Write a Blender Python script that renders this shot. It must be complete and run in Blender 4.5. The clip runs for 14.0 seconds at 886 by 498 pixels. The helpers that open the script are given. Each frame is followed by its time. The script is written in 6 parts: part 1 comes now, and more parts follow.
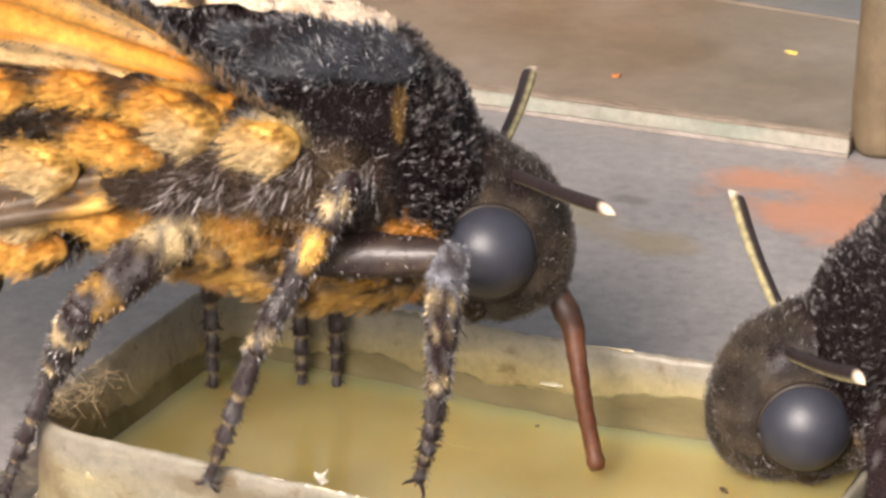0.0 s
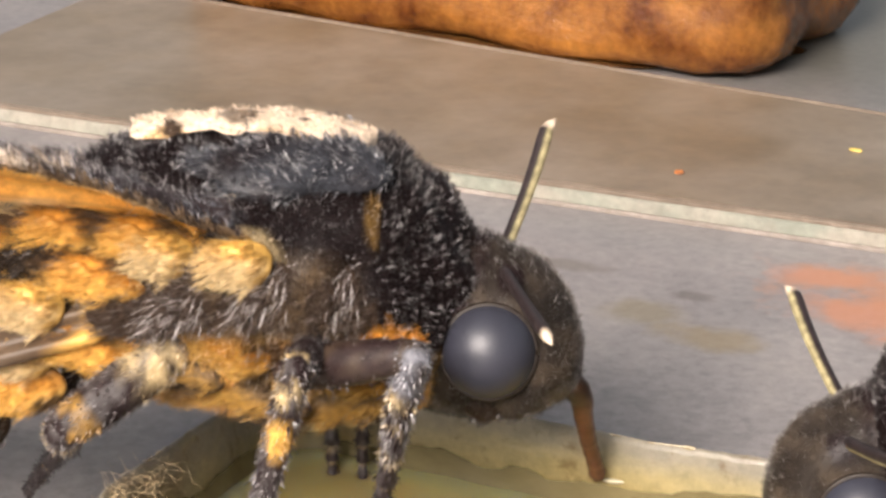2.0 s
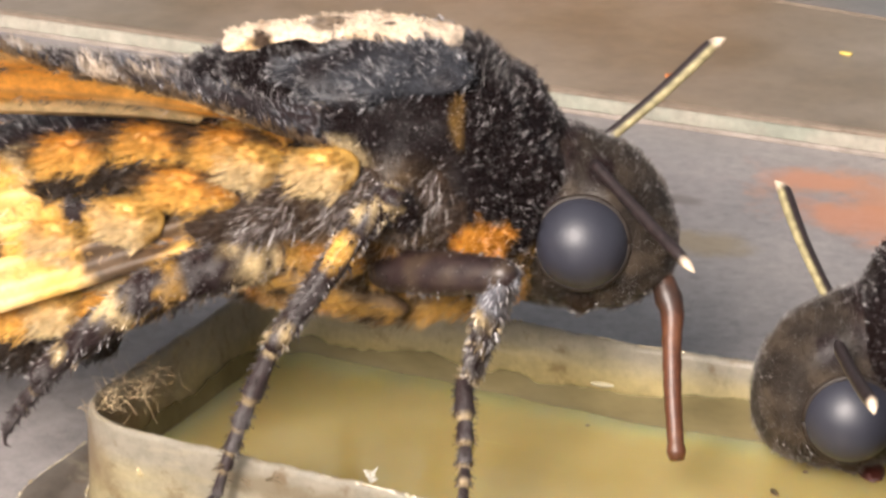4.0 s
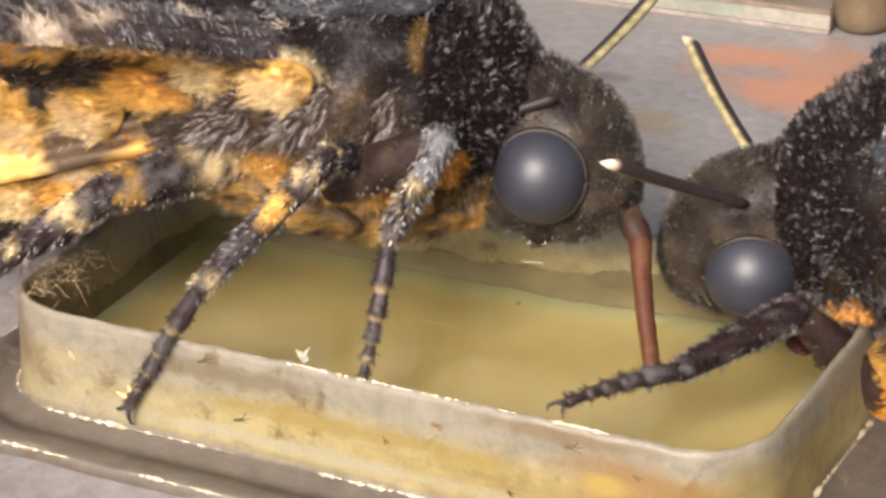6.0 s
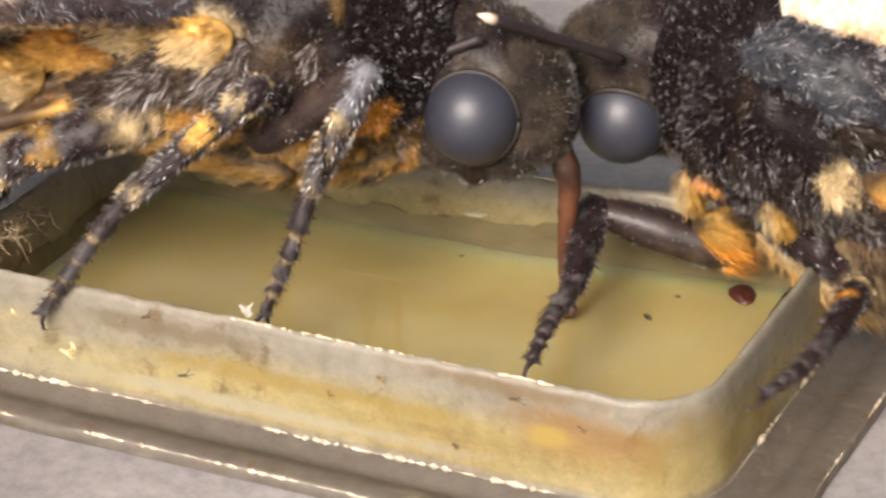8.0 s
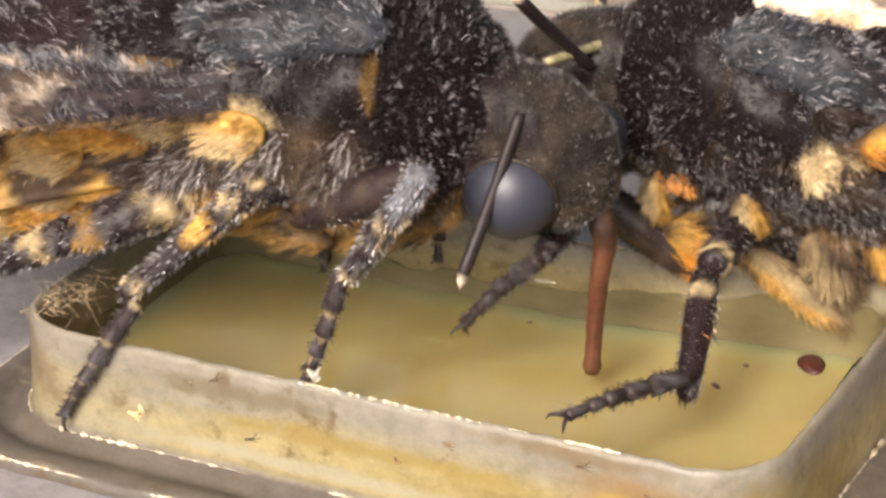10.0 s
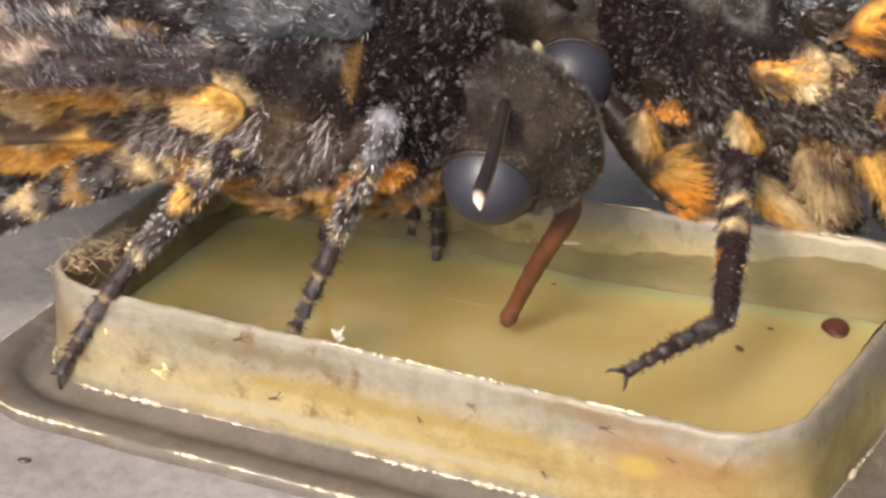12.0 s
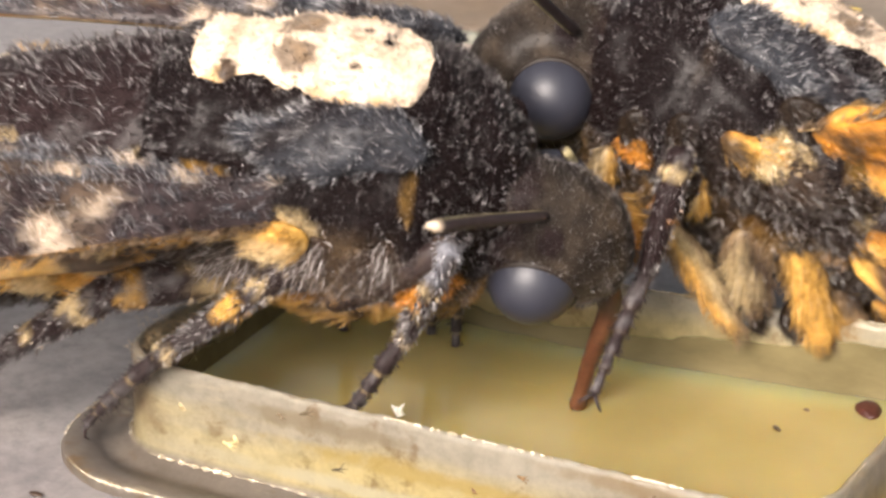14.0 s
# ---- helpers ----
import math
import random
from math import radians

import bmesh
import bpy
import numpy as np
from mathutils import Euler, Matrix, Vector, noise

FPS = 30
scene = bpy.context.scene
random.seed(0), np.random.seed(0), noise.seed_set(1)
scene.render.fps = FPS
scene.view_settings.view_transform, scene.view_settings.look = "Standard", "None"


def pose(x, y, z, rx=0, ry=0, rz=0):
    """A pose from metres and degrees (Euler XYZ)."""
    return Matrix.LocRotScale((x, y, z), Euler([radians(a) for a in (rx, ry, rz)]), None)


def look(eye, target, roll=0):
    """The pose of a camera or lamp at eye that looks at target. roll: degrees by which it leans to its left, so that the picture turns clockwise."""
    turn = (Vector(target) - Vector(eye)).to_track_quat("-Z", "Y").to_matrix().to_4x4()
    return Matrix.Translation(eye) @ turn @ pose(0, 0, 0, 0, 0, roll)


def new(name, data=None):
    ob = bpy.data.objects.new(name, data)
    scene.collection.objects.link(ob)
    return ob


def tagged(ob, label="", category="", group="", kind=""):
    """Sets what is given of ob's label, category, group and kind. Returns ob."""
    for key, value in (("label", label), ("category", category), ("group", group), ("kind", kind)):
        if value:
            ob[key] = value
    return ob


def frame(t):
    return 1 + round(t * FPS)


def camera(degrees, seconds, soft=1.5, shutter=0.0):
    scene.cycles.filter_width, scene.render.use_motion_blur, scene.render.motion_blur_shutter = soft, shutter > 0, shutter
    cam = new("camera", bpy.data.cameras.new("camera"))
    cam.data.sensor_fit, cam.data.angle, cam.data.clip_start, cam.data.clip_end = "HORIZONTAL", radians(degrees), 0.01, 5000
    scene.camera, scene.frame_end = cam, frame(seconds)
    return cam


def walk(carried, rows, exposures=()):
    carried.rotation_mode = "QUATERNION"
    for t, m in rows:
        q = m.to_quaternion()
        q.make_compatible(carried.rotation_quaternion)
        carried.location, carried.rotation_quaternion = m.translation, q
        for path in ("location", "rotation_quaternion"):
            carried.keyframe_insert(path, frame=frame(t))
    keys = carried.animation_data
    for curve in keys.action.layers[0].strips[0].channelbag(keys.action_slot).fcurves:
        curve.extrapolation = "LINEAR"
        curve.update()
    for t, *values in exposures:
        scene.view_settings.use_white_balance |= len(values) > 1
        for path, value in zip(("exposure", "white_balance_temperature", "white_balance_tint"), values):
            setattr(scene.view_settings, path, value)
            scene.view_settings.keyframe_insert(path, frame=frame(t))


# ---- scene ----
cam = camera(20, 14.0, soft=2.9, shutter=0.5)
CAMERA_ROWS = [
    (0, 0.04847, -0.11971, 0.06859, 67.881, 0, 22.911),
    (0.5, 0.04847, -0.11971, 0.06859, 68.49, 0, 22.699),
    (1, 0.04847, -0.11971, 0.06859, 69.113, 0, 22.616),
    (1.5, 0.04847, -0.11971, 0.06859, 69.853, 0, 23.381),
    (2, 0.04847, -0.11971, 0.06859, 70.033, 0, 24.43),
    (2.5, 0.04847, -0.11971, 0.06859, 69.935, 0, 24.803),
    (3, 0.04847, -0.11971, 0.06859, 69.5, 0, 24.471),
    (3.2, 0.04847, -0.11971, 0.06859, 69.309, 0, 24.428),
    (5.3, 0.04847, -0.11971, 0.06859, 65.247, 0, 23.336),
    (5.5, 0.04847, -0.11971, 0.06859, 65.115, 0, 23.162),
    (6, 0.04847, -0.11971, 0.06859, 65.099, 0, 22.44),
    (6.5, 0.04847, -0.11971, 0.06859, 65.304, 0, 21.489),
    (7, 0.04847, -0.11971, 0.06859, 65.17, 0, 20.935),
    (7.5, 0.04847, -0.11971, 0.06859, 64.082, 0, 20.953),
    (8, 0.04847, -0.11971, 0.06859, 64.026, 0, 20.996),
    (8.5, 0.04847, -0.11971, 0.06859, 64.832, 0, 21.618),
    (8.7, 0.04847, -0.11971, 0.06859, 65.316, 0, 21.878),
    (10.8, 0.04847, -0.11971, 0.06859, 65.522, 0, 22.946),
    (11, 0.04847, -0.11971, 0.06859, 65.228, 0, 23.047),
    (11.5, 0.04847, -0.11971, 0.06859, 64.611, 0, 23.075),
    (12, 0.04847, -0.11971, 0.06859, 64.642, 0, 23.335),
    (12.5, 0.04847, -0.11971, 0.06859, 65, 0, 24),
    (13, 0.04847, -0.11971, 0.06859, 65.762, 0, 24.29),
    (13.5, 0.04847, -0.11971, 0.06859, 66.052, 0, 24.363),
    (14, 0.05181, -0.12722, 0.07243, 66.53, 0, 24.748),
]
walk(cam, [(r[0], pose(*r[1:])) for r in CAMERA_ROWS], exposures=[(0, 0.34), (3.2, 0.3), (5.3, 0.28), (6.6, 0.28), (7.4, 0.21), (8.7, 0.19), (10.8, 0.36), (11.5, 0.25), (12, 0.25), (13, 0.4), (14, 0.42)])

# ---- daylight ----
SUN_AZIMUTH, SUN_ELEVATION = radians(268), radians(35)  # azimuth counted from +x to +y
world = bpy.data.worlds.new("daylight")
scene.world = world
world.use_nodes = True
wn, wl = world.node_tree.nodes, world.node_tree.links
sky = wn.new("ShaderNodeTexSky")
sky.sky_type, sky.sun_disc = "NISHITA", False
sky.dust_density, sky.ozone_density = 7.0, 0.3
sky.sun_elevation, sky.sun_rotation = SUN_ELEVATION, radians(90) - SUN_AZIMUTH
pale = wn.new("ShaderNodeHueSaturation")  # a hazy, nearly white sky
pale.inputs["Saturation"].default_value = 0.3
wl.new(sky.outputs[0], pale.inputs["Color"])
wl.new(pale.outputs[0], wn["Background"].inputs["Color"])
wn["Background"].inputs["Strength"].default_value = 0.13
sun = new("sun", bpy.data.lights.new("sun", "SUN"))
sun.data.energy, sun.data.angle, sun.data.color = 5.0, radians(26.0), (1.0, 0.855, 0.77)
to_sun = Vector((math.cos(SUN_AZIMUTH) * math.cos(SUN_ELEVATION), math.sin(SUN_AZIMUTH) * math.cos(SUN_ELEVATION), math.sin(SUN_ELEVATION)))
sun.matrix_world = look(to_sun, (0, 0, 0))

MM = 0.001

# ---- materials ----


def material(name, rough=0.5, metal=0.0, spec=0.5):
    m = bpy.data.materials.new(name)
    m.use_nodes = True
    b = m.node_tree.nodes["Principled BSDF"]
    b.inputs["Roughness"].default_value = rough
    b.inputs["Metallic"].default_value = metal
    b.inputs["Specular IOR Level"].default_value = spec
    return m, m.node_tree.nodes, m.node_tree.links, b


def ramp(nodes, stops):
    r = nodes.new("ShaderNodeValToRGB")
    e = r.color_ramp.elements
    while len(e) < len(stops):
        e.new(0.5)
    for k, (p, c) in zip(e, stops):
        k.position, k.color = p, (*c, 1)
    return r


def noise_tex(nodes, links, scale, detail=5, rough=0.6, stretch=None):
    n = nodes.new("ShaderNodeTexNoise")
    n.inputs["Scale"].default_value, n.inputs["Detail"].default_value, n.inputs["Roughness"].default_value = scale, detail, rough
    co = nodes.new("ShaderNodeTexCoord")
    if stretch:
        mp = nodes.new("ShaderNodeMapping")
        mp.inputs["Scale"].default_value = stretch
        links.new(co.outputs["Object"], mp.inputs["Vector"])
        links.new(mp.outputs[0], n.inputs["Vector"])
    else:
        links.new(co.outputs["Object"], n.inputs["Vector"])
    return n


def bump(nodes, links, b, source, strength, distance):
    k = nodes.new("ShaderNodeBump")
    k.inputs["Strength"].default_value, k.inputs["Distance"].default_value = strength, distance
    links.new(source, k.inputs["Height"])
    links.new(k.outputs[0], b.inputs["Normal"])


def mix(nodes, links, fac, a, c, mode="MIX"):
    m = nodes.new("ShaderNodeMix")
    m.data_type, m.blend_type = "RGBA", mode
    for sock, v in ((m.inputs["Factor"], fac), (m.inputs["A"], a), (m.inputs["B"], c)):
        if isinstance(v, bpy.types.NodeSocket):
            links.new(v, sock)
        else:
            sock.default_value = (*v, 1) if isinstance(v, tuple) else v
    return m.outputs["Result"]


def speckled(name, base, stain, scale, rough=0.5, fine=6.0, bumps=0.2, spec=0.5, spread=(0.42, 0.7)):
    """A plain surface with fine grain and larger stains."""
    m, n, l, b = material(name, rough, spec=spec)
    big = noise_tex(n, l, scale)
    small = noise_tex(n, l, scale * fine, 6, 0.7)
    r = ramp(n, [(spread[0], base), (spread[1], stain)])
    l.new(big.outputs[0], r.inputs[0])
    g = ramp(n, [(0.3, (0.72, 0.72, 0.72)), (0.7, (1.1, 1.1, 1.1))])
    l.new(small.outputs[0], g.inputs[0])
    l.new(mix(n, l, 1.0, r.outputs[0], g.outputs[0], "MULTIPLY"), b.inputs["Base Color"])
    bump(n, l, b, small.outputs[0], bumps, 0.0002)
    return m


def toned(name, rough, spec=0.5, scale=2500.0, coat=0.0, haired=False):
    """Colour from the mesh's own tones, broken by fine grain."""
    m, n, l, b = material(name, rough, spec=spec)
    at = n.new("ShaderNodeAttribute")
    at.attribute_name = "tone"
    g = noise_tex(n, l, scale, 4, 0.7)
    r = ramp(n, [(0.3, (0.6, 0.6, 0.6)), (0.7, (1.25, 1.25, 1.25))])
    l.new(g.outputs[0], r.inputs[0])
    l.new(mix(n, l, 1.0, at.outputs["Color"], r.outputs[0], "MULTIPLY"), b.inputs["Base Color"])
    bump(n, l, b, g.outputs[0], 0.3, 0.0001)
    if haired:
        k = n.new("ShaderNodeMath")
        k.operation, k.inputs[1].default_value = "MULTIPLY", spec
        l.new(at.outputs["Alpha"], k.inputs[0])
        l.new(k.outputs[0], b.inputs["Specular IOR Level"])
    b.inputs["Coat Weight"].default_value = coat
    b.inputs["Coat Roughness"].default_value = 0.15
    return m


def masked(nodes, links, centre, size, jag=0.35, scale=260.0):
    """A stain's mask: an oval with a ragged edge at a place on the thing."""
    co = nodes.new("ShaderNodeTexCoord")
    mp = nodes.new("ShaderNodeMapping")
    mp.inputs["Location"].default_value = tuple(-c / s for c, s in zip(centre, size))
    mp.inputs["Scale"].default_value = tuple(1 / s for s in size)
    links.new(co.outputs["Object"], mp.inputs["Vector"])
    ln = nodes.new("ShaderNodeVectorMath")
    ln.operation = "LENGTH"
    links.new(mp.outputs[0], ln.inputs[0])
    nz = noise_tex(nodes, links, scale, 5, 0.7)
    add = nodes.new("ShaderNodeMath")
    add.operation, add.inputs[2].default_value = "MULTIPLY_ADD", -jag * 0.5
    add.inputs[1].default_value = jag
    links.new(nz.outputs[0], add.inputs[0])
    tot = nodes.new("ShaderNodeMath")
    links.new(ln.outputs["Value"], tot.inputs[0])
    links.new(add.outputs[0], tot.inputs[1])
    r = ramp(nodes, [(0.45, (1, 1, 1)), (1.0, (0, 0, 0))])
    links.new(tot.outputs[0], r.inputs[0])
    return r.outputs[0]


def table_paint():
    m, n, l, b = material("grey_table", 0.38)
    big = noise_tex(n, l, 60, 6, 0.65)
    r = ramp(n, [(0.28, (0.148, 0.139, 0.140)), (0.5, (0.205, 0.190, 0.188)), (0.72, (0.262, 0.239, 0.226))])
    l.new(big.outputs[0], r.inputs[0])
    small = noise_tex(n, l, 900, 6, 0.8)
    g = ramp(n, [(0.3, (0.66, 0.67, 0.70)), (0.5, (1.0, 1.0, 1.0)), (0.72, (1.3, 1.3, 1.3))])
    l.new(small.outputs[0], g.inputs[0])
    c = mix(n, l, 1.0, r.outputs[0], g.outputs[0], "MULTIPLY")
    rust = (0.46, 0.17, 0.07)
    for centre, size, jag, tone in (((0.0085, 0.0525, 0), (0.011, 0.005, 1), 1.6, rust), ((0.0, 0.0585, 0), (0.006, 0.003, 1), 1.6, rust), ((0.022, 0.047, 0), (0.014, 0.005, 1), 1.4, rust),
                                    ((-0.010, 0.046, 0), (0.004, 0.003, 1), 1.4, (0.17, 0.14, 0.08)), ((-0.004, 0.043, 0), (0.005, 0.003, 1), 1.6, (0.20, 0.15, 0.07)), ((-0.014, 0.038, 0), (0.003, 0.0016, 1), 1.2, (0.10, 0.09, 0.08)),
                                    ((0.02, 0.135, 0), (0.12, 0.045, 1), 0.6, (0.085, 0.088, 0.06)), ((-0.008, 0.0505, 0), (0.0022, 0.0012, 1), 1.2, (0.07, 0.055, 0.05)), ((-0.019, 0.053, 0), (0.004, 0.0016, 1), 1.4, (0.10, 0.085, 0.07)), ((0.0125, 0.058, 0), (0.018, 0.0075, 1), 1.9, (0.36, 0.16, 0.08))):
        k = n.new("ShaderNodeMath")
        k.operation, k.inputs[1].default_value = "MULTIPLY", 0.6
        l.new(masked(n, l, (centre[0], centre[1] - 0.06, 0.0125), size, jag), k.inputs[0])
        c = mix(n, l, k.outputs[0], c, tone)
    l.new(c, b.inputs["Base Color"])
    bump(n, l, b, small.outputs[0], 0.15, 0.0002)
    return m


def honey_material():
    m, n, l, b = material("honey", 0.12, spec=0.4)
    a = noise_tex(n, l, 90, 4, 0.5)
    r = ramp(n, [(0.3, (0.29, 0.225, 0.082)), (0.7, (0.36, 0.29, 0.12))])
    l.new(a.outputs[0], r.inputs[0])
    l.new(r.outputs[0], b.inputs["Base Color"])
    b.inputs["Subsurface Weight"].default_value = 0.85
    b.inputs["Subsurface Radius"].default_value = (0.007, 0.0045, 0.0016)
    b.inputs["Subsurface Scale"].default_value = 1.0
    w = noise_tex(n, l, 160, 2, 0.5)
    bump(n, l, b, w.outputs[0], 0.12, 0.0003)
    return m


def plastic_material(name, rough):
    """Worn clear plastic: milky and scratched above, smeared with honey lower down, with brown specks."""
    m, n, l, b = material(name, rough)
    a = noise_tex(n, l, 130, 5, 0.62, (0.25, 1, 1.3))
    co = n.new("ShaderNodeTexCoord")
    xyz = n.new("ShaderNodeSeparateXYZ")
    l.new(co.outputs["Object"], xyz.inputs[0])
    lev = n.new("ShaderNodeMapRange")
    for i, v in enumerate((0.0062, 0.0032, -0.2, 0.16)):
        lev.inputs[i + 1].default_value = v
    l.new(xyz.outputs["Z"], lev.inputs[0])
    add = n.new("ShaderNodeMath")
    l.new(a.outputs[0], add.inputs[0])
    l.new(lev.outputs[0], add.inputs[1])
    r = ramp(n, [(0.34, (0.37, 0.335, 0.265)), (0.48, (0.43, 0.37, 0.22)), (0.62, (0.49, 0.40, 0.185)), (0.74, (0.43, 0.335, 0.13)), (0.84, (0.34, 0.23, 0.08))])
    l.new(add.outputs[0], r.inputs[0])
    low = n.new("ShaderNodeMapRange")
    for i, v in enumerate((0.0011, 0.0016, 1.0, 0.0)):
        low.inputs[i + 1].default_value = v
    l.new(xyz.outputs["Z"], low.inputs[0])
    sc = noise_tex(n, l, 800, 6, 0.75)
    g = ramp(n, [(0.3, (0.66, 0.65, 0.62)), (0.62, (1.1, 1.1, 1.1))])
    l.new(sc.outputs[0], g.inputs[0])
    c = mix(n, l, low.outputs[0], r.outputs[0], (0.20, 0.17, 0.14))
    c = mix(n, l, 1.0, c, g.outputs[0], "MULTIPLY")
    fleck = noise_tex(n, l, 620, 5, 0.7, (0.7, 1, 0.8))
    fr = ramp(n, [(0.565, (0, 0, 0)), (0.68, (0.7, 0.7, 0.7))])
    l.new(fleck.outputs[0], fr.inputs[0])
    c = mix(n, l, fr.outputs[0], c, (0.16, 0.09, 0.03))
    wisp = noise_tex(n, l, 330, 6, 0.75, (0.3, 1, 1.6))
    wr = ramp(n, [(0.58, (0, 0, 0)), (0.72, (0.6, 0.6, 0.6))])
    l.new(wisp.outputs[0], wr.inputs[0])
    c = mix(n, l, wr.outputs[0], c, (0.62, 0.54, 0.36))
    for centre, size, jag, tone in (((0.0165, -0.0138, 0.0045), (0.006, 0.003, 0.002), 1.6, (0.34, 0.19, 0.06)), ((0.0145, -0.0138, 0.0042), (0.0016, 0.003, 0.0008), 0.9, (0.55, 0.40, 0.10)), ((0.0, -0.0138, 0.0040), (0.013, 0.003, 0.0007), 2.2, (0.38, 0.27, 0.07)), ((-0.003, -0.0138, 0.0021), (0.016, 0.003, 0.0006), 1.6, (0.46, 0.42, 0.28)),
                                    ((-0.008, -0.0138, 0.0056), (0.006, 0.003, 0.0008), 1.8, (0.22, 0.17, 0.10)), ((-0.0215, -0.010, 0.004), (0.004, 0.007, 0.003), 1.5, (0.20, 0.13, 0.07)), ((0.0205, -0.009, 0.004), (0.003, 0.006, 0.003), 1.6, (0.36, 0.26, 0.08)), ((0.012, -0.0138, 0.0064), (0.007, 0.003, 0.0006), 1.8, (0.24, 0.17, 0.09))):
        k = n.new("ShaderNodeMath")
        k.operation, k.inputs[1].default_value = "MULTIPLY", 0.75
        l.new(masked(n, l, centre, size, jag, 420.0), k.inputs[0])
        c = mix(n, l, k.outputs[0], c, tone)
    l.new(c, b.inputs["Base Color"])
    b.inputs["Transmission Weight"].default_value = 0.5
    b.inputs["IOR"].default_value = 1.4
    bump(n, l, b, sc.outputs[0], 0.35, 0.0002)
    return m


def bead_material():
    """Polished, nicked edges of the plastic."""
    m, n, l, b = material("plastic_edge", 0.07, spec=1.0)
    a = noise_tex(n, l, 900, 4, 0.7)
    r = ramp(n, [(0.35, (0.30, 0.24, 0.14)), (0.62, (0.62, 0.55, 0.42))])
    l.new(a.outputs[0], r.inputs[0])
    l.new(r.outputs[0], b.inputs["Base Color"])
    bump(n, l, b, a.outputs[0], 0.9, 0.0004)
    return m


BEAD = bead_material()
SMEAR, sn, sl, sb = material("wet_smear", 0.12, spec=0.7)
sb.inputs["Base Color"].default_value = (0.42, 0.38, 0.26, 1)
sb.inputs["Coat Weight"].default_value = 0.2
sw = noise_tex(sn, sl, 700, 3)
bump(sn, sl, sb, sw.outputs[0], 0.4, 0.0003)
# Dark band on the dish's inner wall: shade and reflection put into its colour.
WALL_SHADE, fn, fl, fb = material("wall_shade", 0.5, spec=0.25)
fw = noise_tex(fn, fl, 330, 5, 0.65, (0.4, 1, 1))
fr = ramp(fn, [(0.3, (0.085, 0.068, 0.028)), (0.7, (0.16, 0.13, 0.06))])
fl.new(fw.outputs[0], fr.inputs[0])
fl.new(fr.outputs[0], fb.inputs["Base Color"])
bump(fn, fl, fb, fw.outputs[0], 0.3, 0.0002)
JUICE, jn, jl, jb = material("fruit_juice", 0.08, spec=0.7)
jw = noise_tex(jn, jl, 260, 4)
jr = ramp(jn, [(0.35, (0.05, 0.022, 0.008)), (0.7, (0.11, 0.05, 0.015))])
jl.new(jw.outputs[0], jr.inputs[0])
jl.new(jr.outputs[0], jb.inputs["Base Color"])
bump(jn, jl, jb, jw.outputs[0], 0.5, 0.0006)
TABLE = table_paint()
HONEY = honey_material()
PLASTIC = plastic_material("dish_plastic", 0.38)
BOARD = speckled("brown_board", (0.145, 0.108, 0.068), (0.20, 0.162, 0.124), 55, 0.4, spread=(0.36, 0.64))
GLASS_EDGE = speckled("green_edge", (0.24, 0.25, 0.205), (0.34, 0.30, 0.25), 120, 0.25)
PALE_EDGE = speckled("pale_edge", (0.26, 0.22, 0.19), (0.40, 0.35, 0.31), 160, 0.3)
WORN_EDGE = speckled("worn_edge", (0.18, 0.14, 0.105), (0.25, 0.20, 0.155), 160, 0.4)
PEG = speckled("brown_peg", (0.11, 0.078, 0.042), (0.17, 0.125, 0.075), 110, 0.6, spread=(0.35, 0.65))
FRUIT = speckled("wet_fruit", (0.085, 0.024, 0.006), (0.32, 0.13, 0.025), 150, 0.08, bumps=0.9, spread=(0.35, 0.68))
FUR = toned("moth_fur", 0.31, 0.8, haired=True)
SKIN = toned("moth_skin", 0.55, 0.4)
WING = toned("moth_wing", 0.5, 0.4, 1200)
HORN = toned("moth_horn", 0.46, 0.45, 1800, 0.12)
EYE_M, en, el, eb = material("moth_eye", 0.43, spec=0.55)
eb.inputs["Base Color"].default_value = (0.026, 0.027, 0.038, 1)
eb.inputs["Coat Weight"].default_value = 0.0
eb.inputs["Coat Roughness"].default_value = 0.4
fac = en.new("ShaderNodeTexVoronoi")
fac.inputs["Scale"].default_value = 9000
tc = en.new("ShaderNodeTexCoord")
el.new(tc.outputs["Object"], fac.inputs["Vector"])
bump(en, el, eb, fac.outputs["Distance"], 0.25, 0.00004)

# ---- mesh tools ----


def mesh_of(name, verts, faces, mat, tones=None, smooth=True):
    me = bpy.data.meshes.new(name)
    me.from_pydata([tuple(v) for v in verts], [], [tuple(f) for f in faces])
    me.materials.append(mat)
    if smooth:
        me.polygons.foreach_set("use_smooth", [True] * len(me.polygons))
    if tones is not None:
        at = me.attributes.new("tone", "FLOAT_COLOR", "POINT")
        tones = np.asarray(tones, float)
        at.data.foreach_set("color", (tones if tones.shape[1] == 4 else np.c_[tones, np.ones(len(verts))]).ravel())
    me.update()
    return me


def part(name, data, mat=None, parent=None, label="", tones=None):
    """Links mesh data, or a bmesh, as one object under its thing."""
    if isinstance(data, bmesh.types.BMesh):
        me = bpy.data.meshes.new(name)
        data.to_mesh(me)
        data.free()
        me.materials.append(mat)
        me.polygons.foreach_set("use_smooth", [True] * len(me.polygons))
        data = me
    ob = new(name, data)
    ob.parent = parent
    return tagged(ob, label)


def grid_faces(rows, cols, wrap=True):
    out = []
    for i in range(rows - 1):
        for j in range(cols if wrap else cols - 1):
            k = (j + 1) % cols
            out.append((i * cols + j, i * cols + k, (i + 1) * cols + k, (i + 1) * cols + j))
    return out


